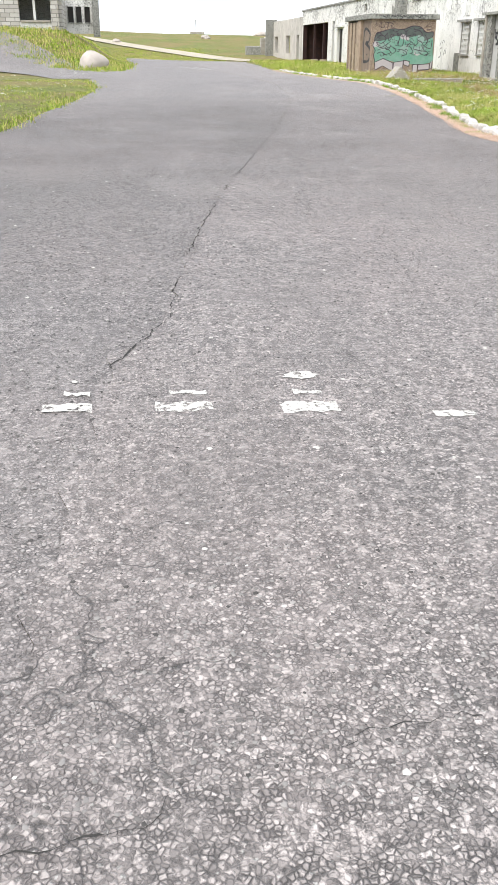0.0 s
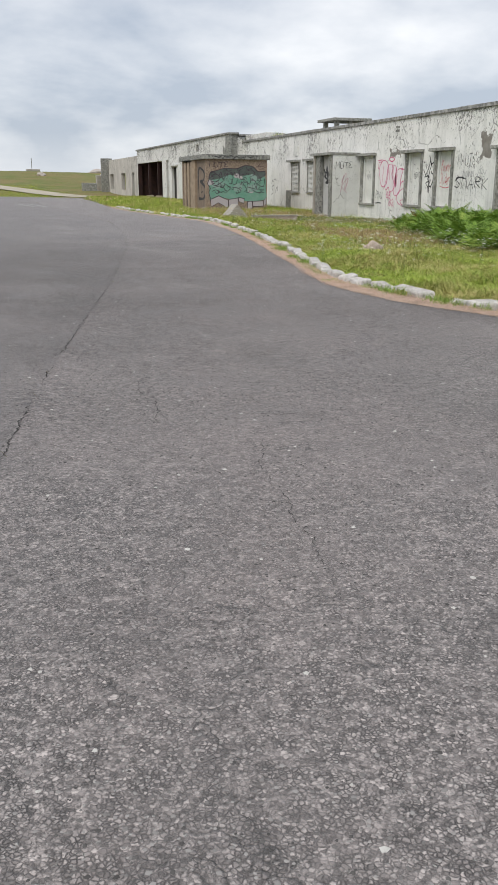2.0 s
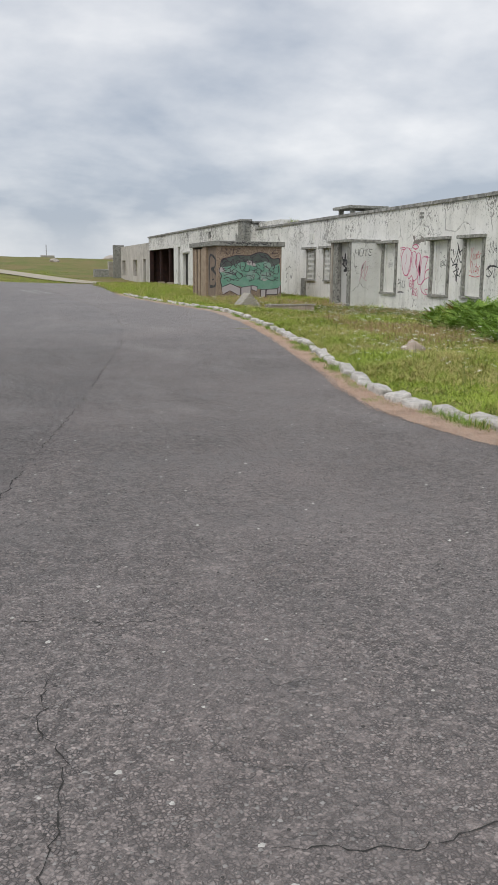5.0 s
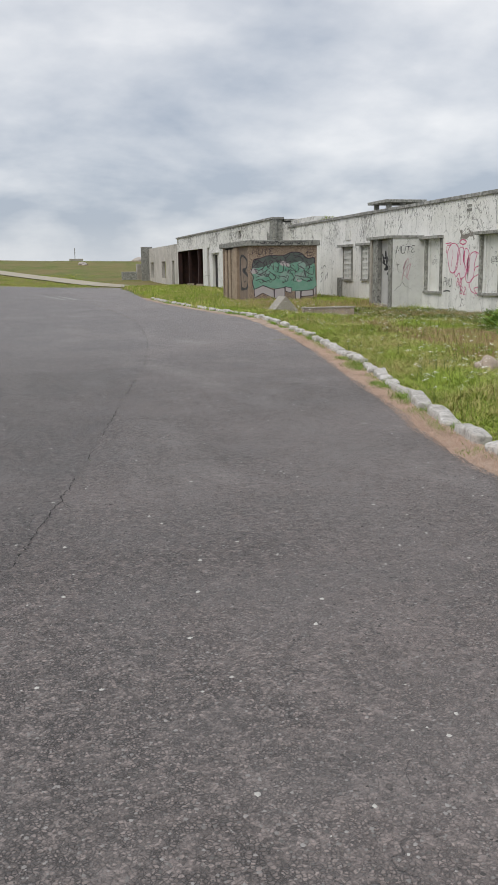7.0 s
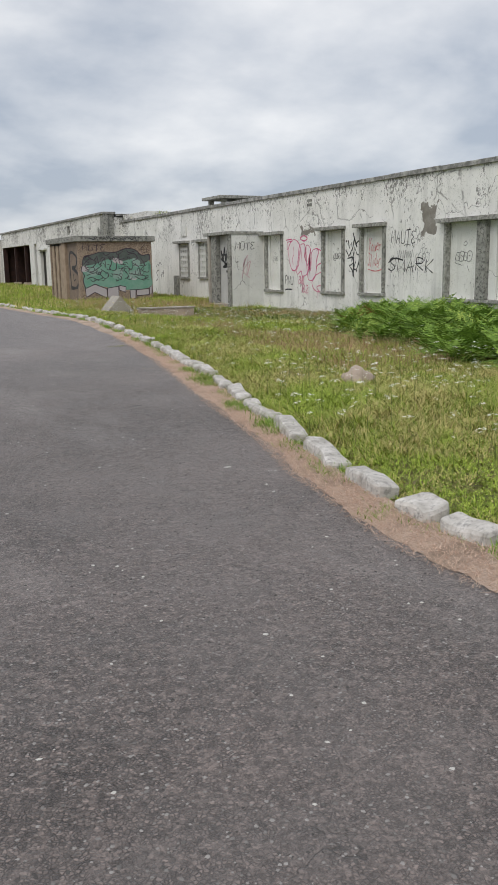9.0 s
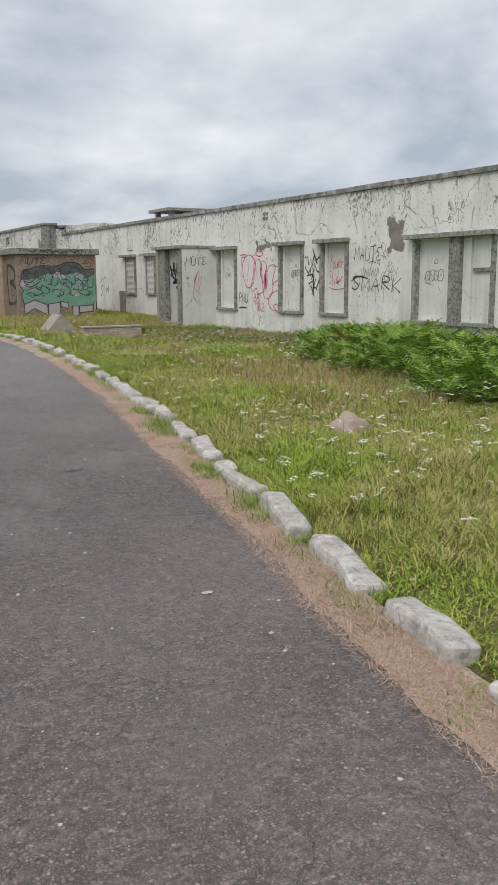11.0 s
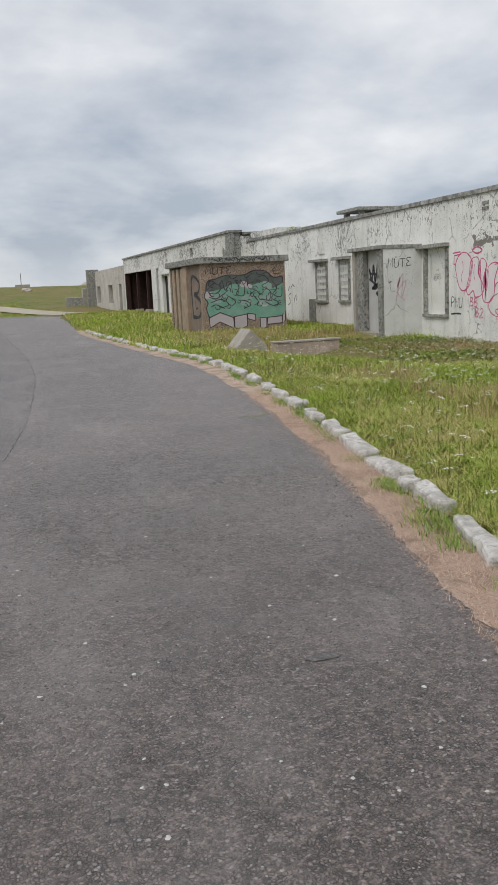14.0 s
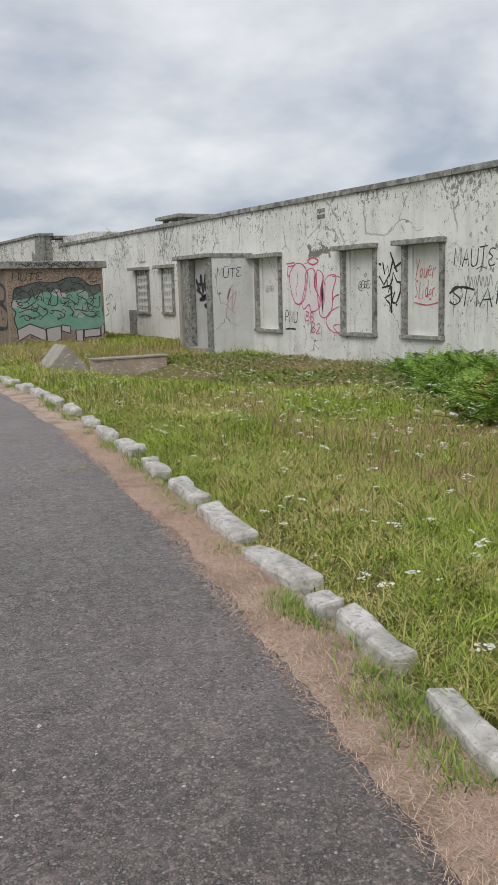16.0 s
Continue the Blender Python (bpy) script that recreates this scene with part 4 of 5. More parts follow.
for x0, y0, x1, y1 in ((5.35, 52.0, 4.7, 58.5), (5.95, 51.5, 5.4, 58.0)):
    ground_patch("road_marking", [(x0, y0), (x0 + 0.12, y0), (x1 + 0.12, y1), (x1, y1)], M_MARK, 0.012, "faded white painted line on the far road", "road marking", "lines on the far road")
for cx, cy, r, mat, lab in ((1.33, 2.92, 0.05, M_MARK, "pale scuffed paint blot on the asphalt"),
                            (6.02, 17.19, 0.05, M_SCUFF, "pale scuffed blot on the asphalt"),
                            (5.66, 14.16, 0.023, M_CHIP, "flat round pale stone pressed into asphalt")):
    pts = []
    for k in range(16):
        t = 2 * math.pi * k / 16
        q = r * random.uniform(0.7, 1.15)
        pts.append((cx + q * 1.5 * math.cos(t), cy + q * 0.8 * math.sin(t)))
    ground_patch("road_blot", pts, mat, 0.007, lab, "road stain", "blots on the asphalt")


def crack(pts, width, seed, label, wander=0.6):
    """A wandering open crack, laid as a narrow dark band with ragged edges."""
    rng = np.random.default_rng(seed)
    p = np.array(pts, float)
    d = np.r_[0, np.cumsum(np.hypot(*np.diff(p, axis=0).T))]
    s = np.arange(0, d[-1], 0.022)
    c = np.stack([np.interp(s, d, p[:, 0]), np.interp(s, d, p[:, 1])], -1)
    c += 0.016 * np.stack([lumps(s + seed, s * 1.7, 0.13), lumps(s * 1.3, s + seed, 0.11)], -1)
    c += np.cumsum(rng.normal(0, 0.016, c.shape), 0) * wander + rng.normal(0, 0.0045, c.shape)
    t = np.gradient(np.stack([np.interp(s, d, p[:, 0]), np.interp(s, d, p[:, 1])], -1), axis=0)
    t /= np.linalg.norm(t, axis=1)[:, None] + 1e-9
    nr = np.stack([-t[:, 1], t[:, 0]], -1)
    w = width * (rng.uniform(0.1, 1.0, len(s)) * np.clip(np.sin(s * 2.1 + seed) + np.sin(s * 5.3 + seed) + 0.9, 0.04, 1))[:, None]
    a, b = c - nr * w, c + nr * w
    v = np.concatenate([np.c_[a, base_z(a[:, 0], a[:, 1]) + 0.0055], np.c_[b, base_z(b[:, 0], b[:, 1]) + 0.0055]])
    n = len(s)
    i = np.arange(n - 1)
    ob = new("road_crack", mesh_from("road_crack", v, np.stack([i, i + 1, i + n + 1, i + n], -1), M_TAR))
    return tagged(ob, label, "crack", "cracks in the road")


SEAM_PTS = [(float(seam_x(y)), y) for y in np.arange(3.1, 50, 0.7)]
crack(SEAM_PTS, 0.006, 1, "ragged open seam between two asphalt lanes", 0.0)
THIN = "thin meandering crack in the asphalt"
crack([(0.25, 0.76), (0.47, 0.79), (0.61, 0.82), (0.72, 0.91), (0.95, 0.94), (1.3, 1.02)], 0.0025, 2, THIN, 0.3)
crack([(0.86, 3.8), (1.05, 3.82), (1.35, 3.75)], 0.003, 3, THIN, 0.4)
crack([(2.71, 6.43), (2.5, 5.53), (2.45, 5.2), (2.36, 4.78), (2.31, 4.44), (2.29, 4.27)], 0.0024, 4, THIN, 0.4)
crack([(2.2, 7.7), (2.21, 7.1), (2.19, 6.79), (2.12, 6.46)], 0.0035, 5, THIN, 0.4)
crack([(2.06, 7.89), (2.33, 7.84), (2.46, 7.73), (2.74, 7.73)], 0.003, 6, THIN, 0.4)
crack([(2.63, 6.41), (2.75, 6.4), (2.87, 6.36), (3.04, 6.34), (3.3, 6.36)], 0.003, 7, THIN, 0.3)
crack([(6.53, 20.94), (6.79, 20.87), (7.03, 20.72), (7.27, 20.71)], 0.004, 8, THIN, 0.4)


def tri_mesh(name, verts, tris, mat):
    """Mesh from arrays of vertices and triangles."""
    me = bpy.data.meshes.new(name)
    nv, nt = len(verts), len(tris)
    me.vertices.add(nv)
    me.vertices.foreach_set("co", np.asarray(verts, np.float32).ravel())
    me.loops.add(nt * 3)
    me.loops.foreach_set("vertex_index", np.asarray(tris, np.int32).ravel())
    me.polygons.add(nt)
    me.polygons.foreach_set("loop_start", np.arange(0, nt * 3, 3, dtype=np.int32))
    me.materials.append(mat)
    me.update(calc_edges=True)
    return new(name, me)


def scatter_chips(name, n, xr, yr, size, mat, label):
    """Small flattened six-faced chips lying on the asphalt."""
    rng = np.random.default_rng(n)
    x, y = rng.uniform(*xr, n), rng.uniform(*yr, n)
    ok = (x > left_edge(y) + 0.1) & (x < right_edge(y) + 0.15)
    x, y = x[ok], y[ok]
    n = len(x)
    r = np.minimum(size * rng.lognormal(0, 0.38, n), 1.7 * size)
    a0 = rng.uniform(0, 6.28, n)
    z = base_z(x, y) + 0.003
    vs = []
    for k in range(5):
        a = a0 + k * 1.257 + rng.uniform(-0.3, 0.3, n)
        rr = r * rng.uniform(0.65, 1.1, n)
        vs.append(np.stack([x + rr * np.cos(a), y + rr * np.sin(a), z], -1))
    vs.append(np.stack([x + r * 0.15, y, z + r * rng.uniform(0.3, 0.6, n)], -1))
    v = np.stack(vs, 1).reshape(-1, 3)
    base = np.arange(n)[:, None, None] * 6
    t = np.array([[k, (k + 1) % 5, 5] for k in range(5)])[None] + base
    return tagged(tri_mesh(name, v, t.reshape(-1, 3), mat), label, "gravel", kind="stuff")


scatter_chips("white_chips", 1700, (-2, 9), (0.5, 24), 0.0085, M_CHIP, "scattered white quartz chips on the asphalt")
scatter_chips("asphalt_grit", 60000, (-1.2, 6.5), (0.8, 9), 0.005, M_GRIT, "loose grey grit on worn asphalt")
scatter_chips("asphalt_grit", 60000, (2, 8), (9, 22), 0.005, M_GRIT, "loose grey grit on worn asphalt")


def scatter_straw(n, seed):
    rng = np.random.default_rng(seed)
    y = rng.uniform(8.5, 26, n)
    lo, hi = right_edge(y) - 0.1, kerb_x(y) - 0.02
    x = lo + 0.06 + (hi - lo - 0.06) * rng.beta(1.5, 1.3, n)
    a, ln, w = rng.uniform(0, 3.14, n), rng.uniform(0.015, 0.06, n), 0.0009
    z = base_z(x, y) + 0.010 + rng.uniform(0, 0.012, n)
    dx, dy = np.cos(a) * ln / 2, np.sin(a) * ln / 2
    px, py = -np.sin(a) * w, np.cos(a) * w
    tilt = rng.uniform(-0.01, 0.02, n)
    v = np.stack([np.stack([x - dx - px, y - dy - py, z], -1), np.stack([x + dx - px, y + dy - py, z + tilt], -1), np.stack([x + dx + px, y + dy + py, z + tilt], -1), np.stack([x - dx + px, y - dy + py, z], -1)], 1).reshape(-1, 3)
    b = np.arange(n)[:, None, None] * 4
    return tagged(tri_mesh("dry_straw", v, (np.array([[0, 1, 2], [0, 2, 3]])[None] + b).reshape(-1, 3), M_STRAW), "dry reddish straw and needles in the gutter", "litter", kind="stuff")


scatter_straw(42000, 3)

# ---- grass ----


def grass(name, cx, cy, per, spread, height, width, mat, label, seed, lean=0.55, zf=lawn_z):
    """Tufts of bent blades: per blades round every centre; height and lean are shared in part by a tuft."""
    rng = np.random.default_rng(seed)
    n = len(cx) * per
    x = np.repeat(cx, per) + rng.normal(0, spread, n)
    y = np.repeat(cy, per) + rng.normal(0, spread, n)
    h = np.repeat(height * rng.uniform(0.6, 1.25, len(cx)), per) * rng.uniform(0.5, 1.15, n)
    h = h * (0.75 + 0.45 * lumps(x, y, 1.1))
    az = np.repeat(rng.uniform(0, 6.28, len(cx)), per) + rng.normal(0, 1.5, n)
    ln = h * lean * rng.uniform(0.3, 1.3, n)
    dx, dy = np.cos(az) * ln, np.sin(az) * ln
    side = az + 1.57 + rng.normal(0, 0.5, n)
    w = width * rng.uniform(0.6, 1.3, n)
    sx, sy = np.cos(side) * w, np.sin(side) * w
    z = zf(x, y) - 0.01
    v = np.stack([
        np.stack([x - sx, y - sy, z], -1), np.stack([x + sx, y + sy, z], -1),
        np.stack([x - sx * 0.7 + dx * 0.32, y - sy * 0.7 + dy * 0.32, z + h * 0.6], -1), np.stack([x + sx * 0.7 + dx * 0.32, y + sy * 0.7 + dy * 0.32, z + h * 0.6], -1),
        np.stack([x + dx, y + dy, z + h * 0.98], -1)], 1).reshape(-1, 3)
    b = np.arange(n)[:, None, None] * 5
    t = (np.array([[0, 1, 3], [0, 3, 2], [2, 3, 4]])[None] + b).reshape(-1, 3)
    return tagged(tri_mesh(name, v, t, mat), label, "grass", kind="stuff")


def spots(n, xr, yr, keep, seed):
    rng = np.random.default_rng(seed)
    x, y = rng.uniform(*xr, n), rng.uniform(*yr, n)
    k = keep(x, y)
    return x[k], y[k]


def on_lawn(x, y):
    shed_in = (x > 12.3) & (x < 16.0) & (y > 42.6) & (y < 47.8)
    porch_in = (x > 16.6) & (y > 37.3) & (y < 39.6)
    low_in = (x > 12.4) & (x < 14.65) & (y > 35.75) & (y < 36.25)
    return (x > kerb_x(y) + 0.09) & (x < 18.0) & ~((x > 12.4) & (x < 14.8) & (y > 33.2) & (y < 35.8)) & ~shed_in & ~porch_in & ~low_in


def near_lawn(x, y):
    return on_lawn(x, y) & (x < kerb_x(y) + 4.0)


cx, cy = spots(26000, (5.9, 13.0), (7.0, 27.0), near_lawn, 1)
grass("lawn_grass", cx, cy, 22, 0.042, 0.125, 0.0034, M_BLADE, "lush uneven green grass behind the kerb", 21, 1.7)
cx, cy = spots(17000, (8.5, 18.0), (8.0, 37.0), lambda x, y: on_lawn(x, y) & ~(near_lawn(x, y) & (y < 27)), 2)
grass("lawn_grass", cx, cy, 13, 0.075, 0.14, 0.0055, M_BLADE, "rough green grass across the lawn", 22, 1.3)
cx, cy = spots(6000, (9.3, 17.5), (36.0, 56.0), on_lawn, 3)
grass("lawn_grass", cx, cy, 8, 0.14, 0.22, 0.011, M_BLADE, "rough yellowing grass round the shed", 23)
cx, cy = spots(12000, (9.3, 17.8), (18.0, 42.0), lambda x, y: on_lawn(x, y) & (lumps(x, y, 2.2) > -0.15) & (x > kerb_x(y) + 1.7) & ~((x > 11.6) & (x < 15) & (y > 29.5) & (y < 36)), 4)
grass("seeding_grass", cx, cy, 8, 0.12, 0.27, 0.0034, M_TALL, "tall reddish-brown seeding grass in the hollow", 24, 0.75)
cx, cy = spots(5000, (10.0, 17.8), (55.0, 80.0), lambda x, y: (x > right_edge(y) + 0.4) & (x < 17.0), 5)
grass("lawn_grass", cx, cy, 6, 0.2, 0.22, 0.018, M_BLADE, "yellowing grass before the garage wing", 25)


def clover(n, seed):
    """Small broad leaves low between the blades."""
    rng = np.random.default_rng(seed)
    y = rng.uniform(7.5, 30, n)
    x = kerb_x(y) + 0.08 + rng.beta(1.1, 2.2, n) * 6.0
    k = on_lawn(x, y) & (lumps(x, y, 0.9) + rng.normal(0, 0.4, n) > -0.35)
    x, y = x[k], y[k]
    n = len(x)
    z = lawn_z(x, y) + rng.uniform(0.0, 0.06, n)
    a, r = rng.uniform(0, 6.283, n), rng.uniform(0.003, 0.009, n)
    tx_, ty_ = rng.normal(0, 0.45, n), rng.normal(0, 0.45, n)
    vs = []
    for da, q in ((0, 1.3), (1.9, 0.9), (3.14, 1.0), (4.4, 0.9)):
        ox, oy = r * q * np.cos(a + da), r * q * np.sin(a + da)
        vs.append(np.stack([x + ox, y + oy, z + ox * tx_ + oy * ty_], -1))
    v = np.stack(vs, 1).reshape(-1, 3)
    b = np.arange(n)[:, None, None] * 4
    return tagged(tri_mesh("clover_leaves", v, (np.array([[0, 1, 2], [0, 2, 3]])[None] + b).reshape(-1, 3), M_BLADE), "small green weed leaves between the grass", "weeds", kind="stuff")


clover(120000, 51)
# tufts at the foot of the kerb
rng = np.random.default_rng(8)
tx, ty = [], []
for (a, b), (c, _) in zip(KERB_SPANS, KERB_SPANS[1:]):
    gap = max(c - b, 0.05)
    for _ in range(int(3 + 22 * min(gap, 0.5))):
        yy = rng.uniform(b - 0.16, c + 0.16)
        tx.append(float(kerb_x(yy)) + rng.normal(-0.06, 0.05))
        ty.append(yy)
for yy, n_t in ((16.62, 34), (18.82, 26), (15.55, 14), (19.95, 26), (18.3, 14), (21.0, 18), (12.68, 10), (10.15, 16), (11.0, 14)):
    for _ in range(n_t):
        q = yy + rng.normal(0, 0.13)
        tx.append(float(kerb_x(q)) + rng.normal(-0.11, 0.055))
        ty.append(q)
for _ in range(420):
    q = rng.uniform(8.5, 34)
    if math.sin(q * 2.3) + math.sin(q * 5.1 + 1) + rng.normal(0, 0.5) > 0.2:
        tx.append(float(kerb_x(q)) - 0.09 + rng.normal(0, 0.035))
        ty.append(q)
grass("kerb_tufts", np.array(tx), np.array(ty), 26, 0.04, 0.105, 0.0036, M_TUFT, "green grass tufts growing between kerb stones", 26, 0.9)
# thin lines of moss in the asphalt
for mx, my, ml in ((8.0, 24.0, 0.2), (7.42, 20.5, 0.13)):
    grass("moss_line", mx + rng.uniform(-ml, ml, 40), my + rng.normal(0, 0.025, 40), 9, 0.02, 0.022, 0.003, M_BLADE, "thin line of yellow-green moss on the asphalt", 60, 1.5, base_z)
# verges on the other side
cx, cy = spots(5200, (-9, 0.3), (12.5, 33.0), lambda x, y: (x < left_edge(y) + 0.05) & (x > -9), 6)
grass("verge_grass", cx, cy, 10, 0.10, 0.13, 0.007, M_BLADE, "bright green grass verge beside the road", 27)
cx, cy = spots(2600, (-9, 2.0), (47.0, 68.0), lambda x, y: (x < left_edge(y) + 0.2) & (y > 47 - 1.45 * np.minimum(x, 0)), 9)
grass("verge_grass", cx, cy, 7, 0.2, 0.28, 0.02, M_BLADE, "long rough grass on the slope below the house", 28, 0.5, base_z)
cx, cy = spots(2600, (-4, 13), (82, 110), lambda x, y: ~in_road(x, y), 10)
grass("verge_grass", cx, cy, 6, 0.3, 0.12, 0.03, M_BLADE, "dry brownish grass at the road's end", 29, 0.5, base_z)
cx, cy = spots(260, (18.3, 22), (46.5, 53.5), lambda x, y: x > 0, 12)
grass("roof_grass", cx, cy, 12, 0.12, 0.42, 0.012, M_BLADE, "weeds growing on the flat roof", 30, 0.5, lambda x, y: np.full_like(x, TOP - 0.08))


def flowers(n, xr, yr, seed, size, mat, label, keep):
    """Flat-topped flower heads on thin stems."""
    rng = np.random.default_rng(seed)
    x, y = rng.uniform(*xr, n), rng.uniform(*yr, n)
    k = keep(x, y) & (lumps(x, y, 1.7) + rng.uniform(-0.5, 0.5, n) > -0.1)
    x, y = x[k], y[k]
    n = len(x)
    h = rng.uniform(0.16, 0.40, n)
    r = size * rng.uniform(0.5, 1.35, n)
    z0 = lawn_z(x, y)
    z = z0 + h
    tx_, ty_ = rng.normal(0, 0.25, n), rng.normal(0, 0.25, n)
    vs, m = [], 16
    for q in range(m):
        a, rr = rng.uniform(0, 6.283, n), r * np.sqrt(rng.uniform(0, 1, n))
        ox, oy = rr * np.cos(a), rr * np.sin(a)
        oz = z + ox * tx_ + oy * ty_ + 0.3 * (r - rr)
        e, f = r * rng.uniform(0.22, 0.42, n), rng.uniform(0, 6.283, n)
        for g in range(3):
            vs.append(np.stack([x + ox + e * np.cos(f + 2.09 * g), y + oy + e * np.sin(f + 2.09 * g), oz + rng.normal(0, 0.15, n) * e], -1))
    v = np.stack(vs, 1).reshape(-1, 3)
    t = np.arange(n * m * 3).reshape(-1, 3)
    tagged(tri_mesh("wildflower_heads", v, t, mat), label, "flowers", kind="stuff")
    w = 0.0025
    v = np.stack([np.stack([x - w, y, z0], -1), np.stack([x + w, y, z0], -1), np.stack([x, y, z], -1), np.stack([x, y - w, z0], -1), np.stack([x, y + w, z0], -1)], 1).reshape(-1, 3)
    b = np.arange(n)[:, None, None] * 5
    tagged(tri_mesh("wildflower_stems", v, (np.array([[0, 1, 2], [3, 4, 2]])[None] + b).reshape(-1, 3), M_STEM), "thin green stems of the wildflowers", "flowers", kind="stuff")


flowers(4600, (6.6, 17), (9, 36), 31, 0.033, M_WHITE, "small white wild carrot flower heads in the grass", on_lawn)
flowers(160, (9.5, 15), (26, 44), 32, 0.028, M_YELLOW, "small yellow flower heads in the grass", on_lawn)
flowers(260, (-6, 0), (13, 32), 33, 0.045, M_WHITE, "small white flower heads in the verge", lambda x, y: x < left_edge(y) - 0.1)

# ---- bracken thicket before the wall ----


def thicket(x, y):
    return sstep(0, 1, (x - (np.interp(y, [16.0, 18.0, 20.0, 22.8, 24.5, 31.4], [10.3, 10.9, 11.6, 12.0, 13.4, 17.6]) + 0.25 * np.sin(y * 2.3))) / 1.1) * sstep(32.6, 26.0, y)


def undergrowth(x, y):
    patchy = np.clip(0.75 + 0.8 * lumps(x, y, 1.2), 0, 1)
    return sstep(0, 1, (x - (13.2 + 0.35 * np.sin(y * 1.7) + 0.10 * (y - 26))) / 1.6) * sstep(37.5, 35.0, y) * sstep(22, 24, y) * patchy


def bracken(name, n, mat, seed, label, xr, yr, tall, zone=thicket, size=1.0):
    rng = np.random.default_rng(seed)
    x, y = rng.uniform(*xr, n), rng.uniform(*yr, n)
    edge = zone(x, y)
    k = (edge > 0.02) & (x < 17.75) & on_lawn(x, y)
    x, y, edge = x[k], y[k], edge[k]
    n = len(x)
    top = tall * (0.35 + 0.65 * edge) * (0.85 + 0.3 * lumps(x, y, 0.7))
    z = lawn_z(x, y) + top * rng.beta(2.2, 1.2, n)
    az = rng.uniform(0, 6.283, n)
    pitch = rng.uniform(-0.25, 1.1, n)
    L = size * rng.uniform(0.22, 0.5, n)
    d = np.stack([np.cos(az) * np.cos(pitch), np.sin(az) * np.cos(pitch), np.sin(pitch)], -1)
    side = np.stack([-np.sin(az), np.cos(az), rng.normal(0, 0.25, n)], -1)
    side /= np.linalg.norm(side, axis=1)[:, None]
    up = np.cross(d, side)
    o = np.stack([x, y, z], -1)
    vs, ts, c = [], [], 0
    for q in range(9):
        s = (q + 0.6) / 9.2
        half = L * 0.46 * (1 - s) ** 0.75 * (0.35 + 0.65 * min(1.0, s * 5))
        root = o + d * (L * s)[:, None] - up * (L * 0.35 * s * s)[:, None]
        for sg in (-1, 1):
            tip = root + side * (sg * half)[:, None] + d * (half * 0.35)[:, None] - up * (half * 0.22)[:, None]
            wid = d * (L * 0.04)[:, None]
            mid = (root + tip) / 2
            for a, b, wf in ((root, mid, 1.0), (mid, tip, 0.75)):
                vs += [a - wid * wf, a + wid * wf, b]
                ts.append((c, c + 1, c + 2))
                c += 3
    v = np.stack(vs, 1)
    t = (np.array(ts)[None] + np.arange(n)[:, None, None] * c).reshape(-1, 3)
    return tagged(tri_mesh(name, v.reshape(-1, 3), t, mat), label, "bracken", kind="stuff")


bracken("bracken_thicket", 26000, M_FERN, 41, "dense dark green bracken thicket against the wall", (10.3, 17.8), (16.0, 33.0), 0.6)
bracken("weed_undergrowth", 30000, M_WEED, 43, "low patchy dark green weeds along the wall", (12.8, 17.8), (22.5, 37.5), 0.2, undergrowth, 0.22)
bracken("bracken_dead", 55, M_FERN_RED, 42, "few rust-brown dead bracken fronds", (12.3, 13.6), (22.0, 24.2), 0.6)

# ---- spray paint ----


def smooth_line(pts, closed=False, steps=8):
    """Points on a Catmull-Rom curve through a few given ones."""
    p = [np.array(q, float) for q in pts]
    n = len(p)
    out = []
    for i in range(n if closed else n - 1):
        a, b, c, d = (p[(i + k) % n] if closed else p[min(max(i + k, 0), n - 1)] for k in (-1, 0, 1, 2))
        for s in range(steps):
            t = s / steps
            out.append(0.5 * (2 * b + (c - a) * t + (2 * a - 5 * b + 4 * c - d) * t * t + (3 * b - a - 3 * c + d) * t ** 3))
    out.append(p[0] if closed else p[-1])
    return np.array(out)


class Spray:
    """Paint lines and fills in a flat frame (u to the right, v up) laid on a wall by place(u, v, lift)."""

    def __init__(self, place):
        self.place, self.bm, self.layer = place, bmesh.new(), 0

    def line(self, pts, width=0.03, closed=False, curve=True, lift=0.0, taper=False):
        c = smooth_line(pts, closed) if curve else np.array(pts, float)
        t = np.gradient(c, axis=0)
        t /= np.linalg.norm(t, axis=1)[:, None] + 1e-9
        n = np.stack([-t[:, 1], t[:, 0]], -1)
        k = np.arange(len(c)) / max(1, len(c) - 1)
        w = width / 2 * ((1 - 0.6 * k) if taper else (0.9 + 0.18 * np.sin(k * 17 + width * 300)))
        w = np.broadcast_to(w, len(c))[:, None]
        a, b = c - n * w, c + n * w
        self.layer += 1
        up = 0.0035 + lift + 0.00002 * self.layer
        va = [self.bm.verts.new(self.place(*q, up)) for q in a]
        vb = [self.bm.verts.new(self.place(*q, up)) for q in b]
        for i in range(len(c) - 1):
            self.bm.faces.new([va[i], va[i + 1], vb[i + 1], vb[i]])
        return self

    def fill(self, pts, lift=0.0, curve=True):
        c = smooth_line(pts, True)[:-1] if curve else np.array(pts, float)
        self.bm.faces.new([self.bm.verts.new(self.place(*q, 0.002 + lift)) for q in c])
        return self

    def drip(self, u, v, length, width=0.014):
        return self.line([(u, v), (u + 0.004, v - length / 2), (u, v - length)], width, taper=True)

    def piece(self, name, mat, parent):
        bmesh.ops.triangulate(self.bm, faces=[f for f in self.bm.faces if len(f.verts) > 4])
        return part(name, self.bm, mat, parent)

    def done(self, mat, label, name="graffiti"):
        bmesh.ops.triangulate(self.bm, faces=[f for f in self.bm.faces if len(f.verts) > 4])
        ob = part(name, self.bm, mat)
        return tagged(ob, label, "graffiti")


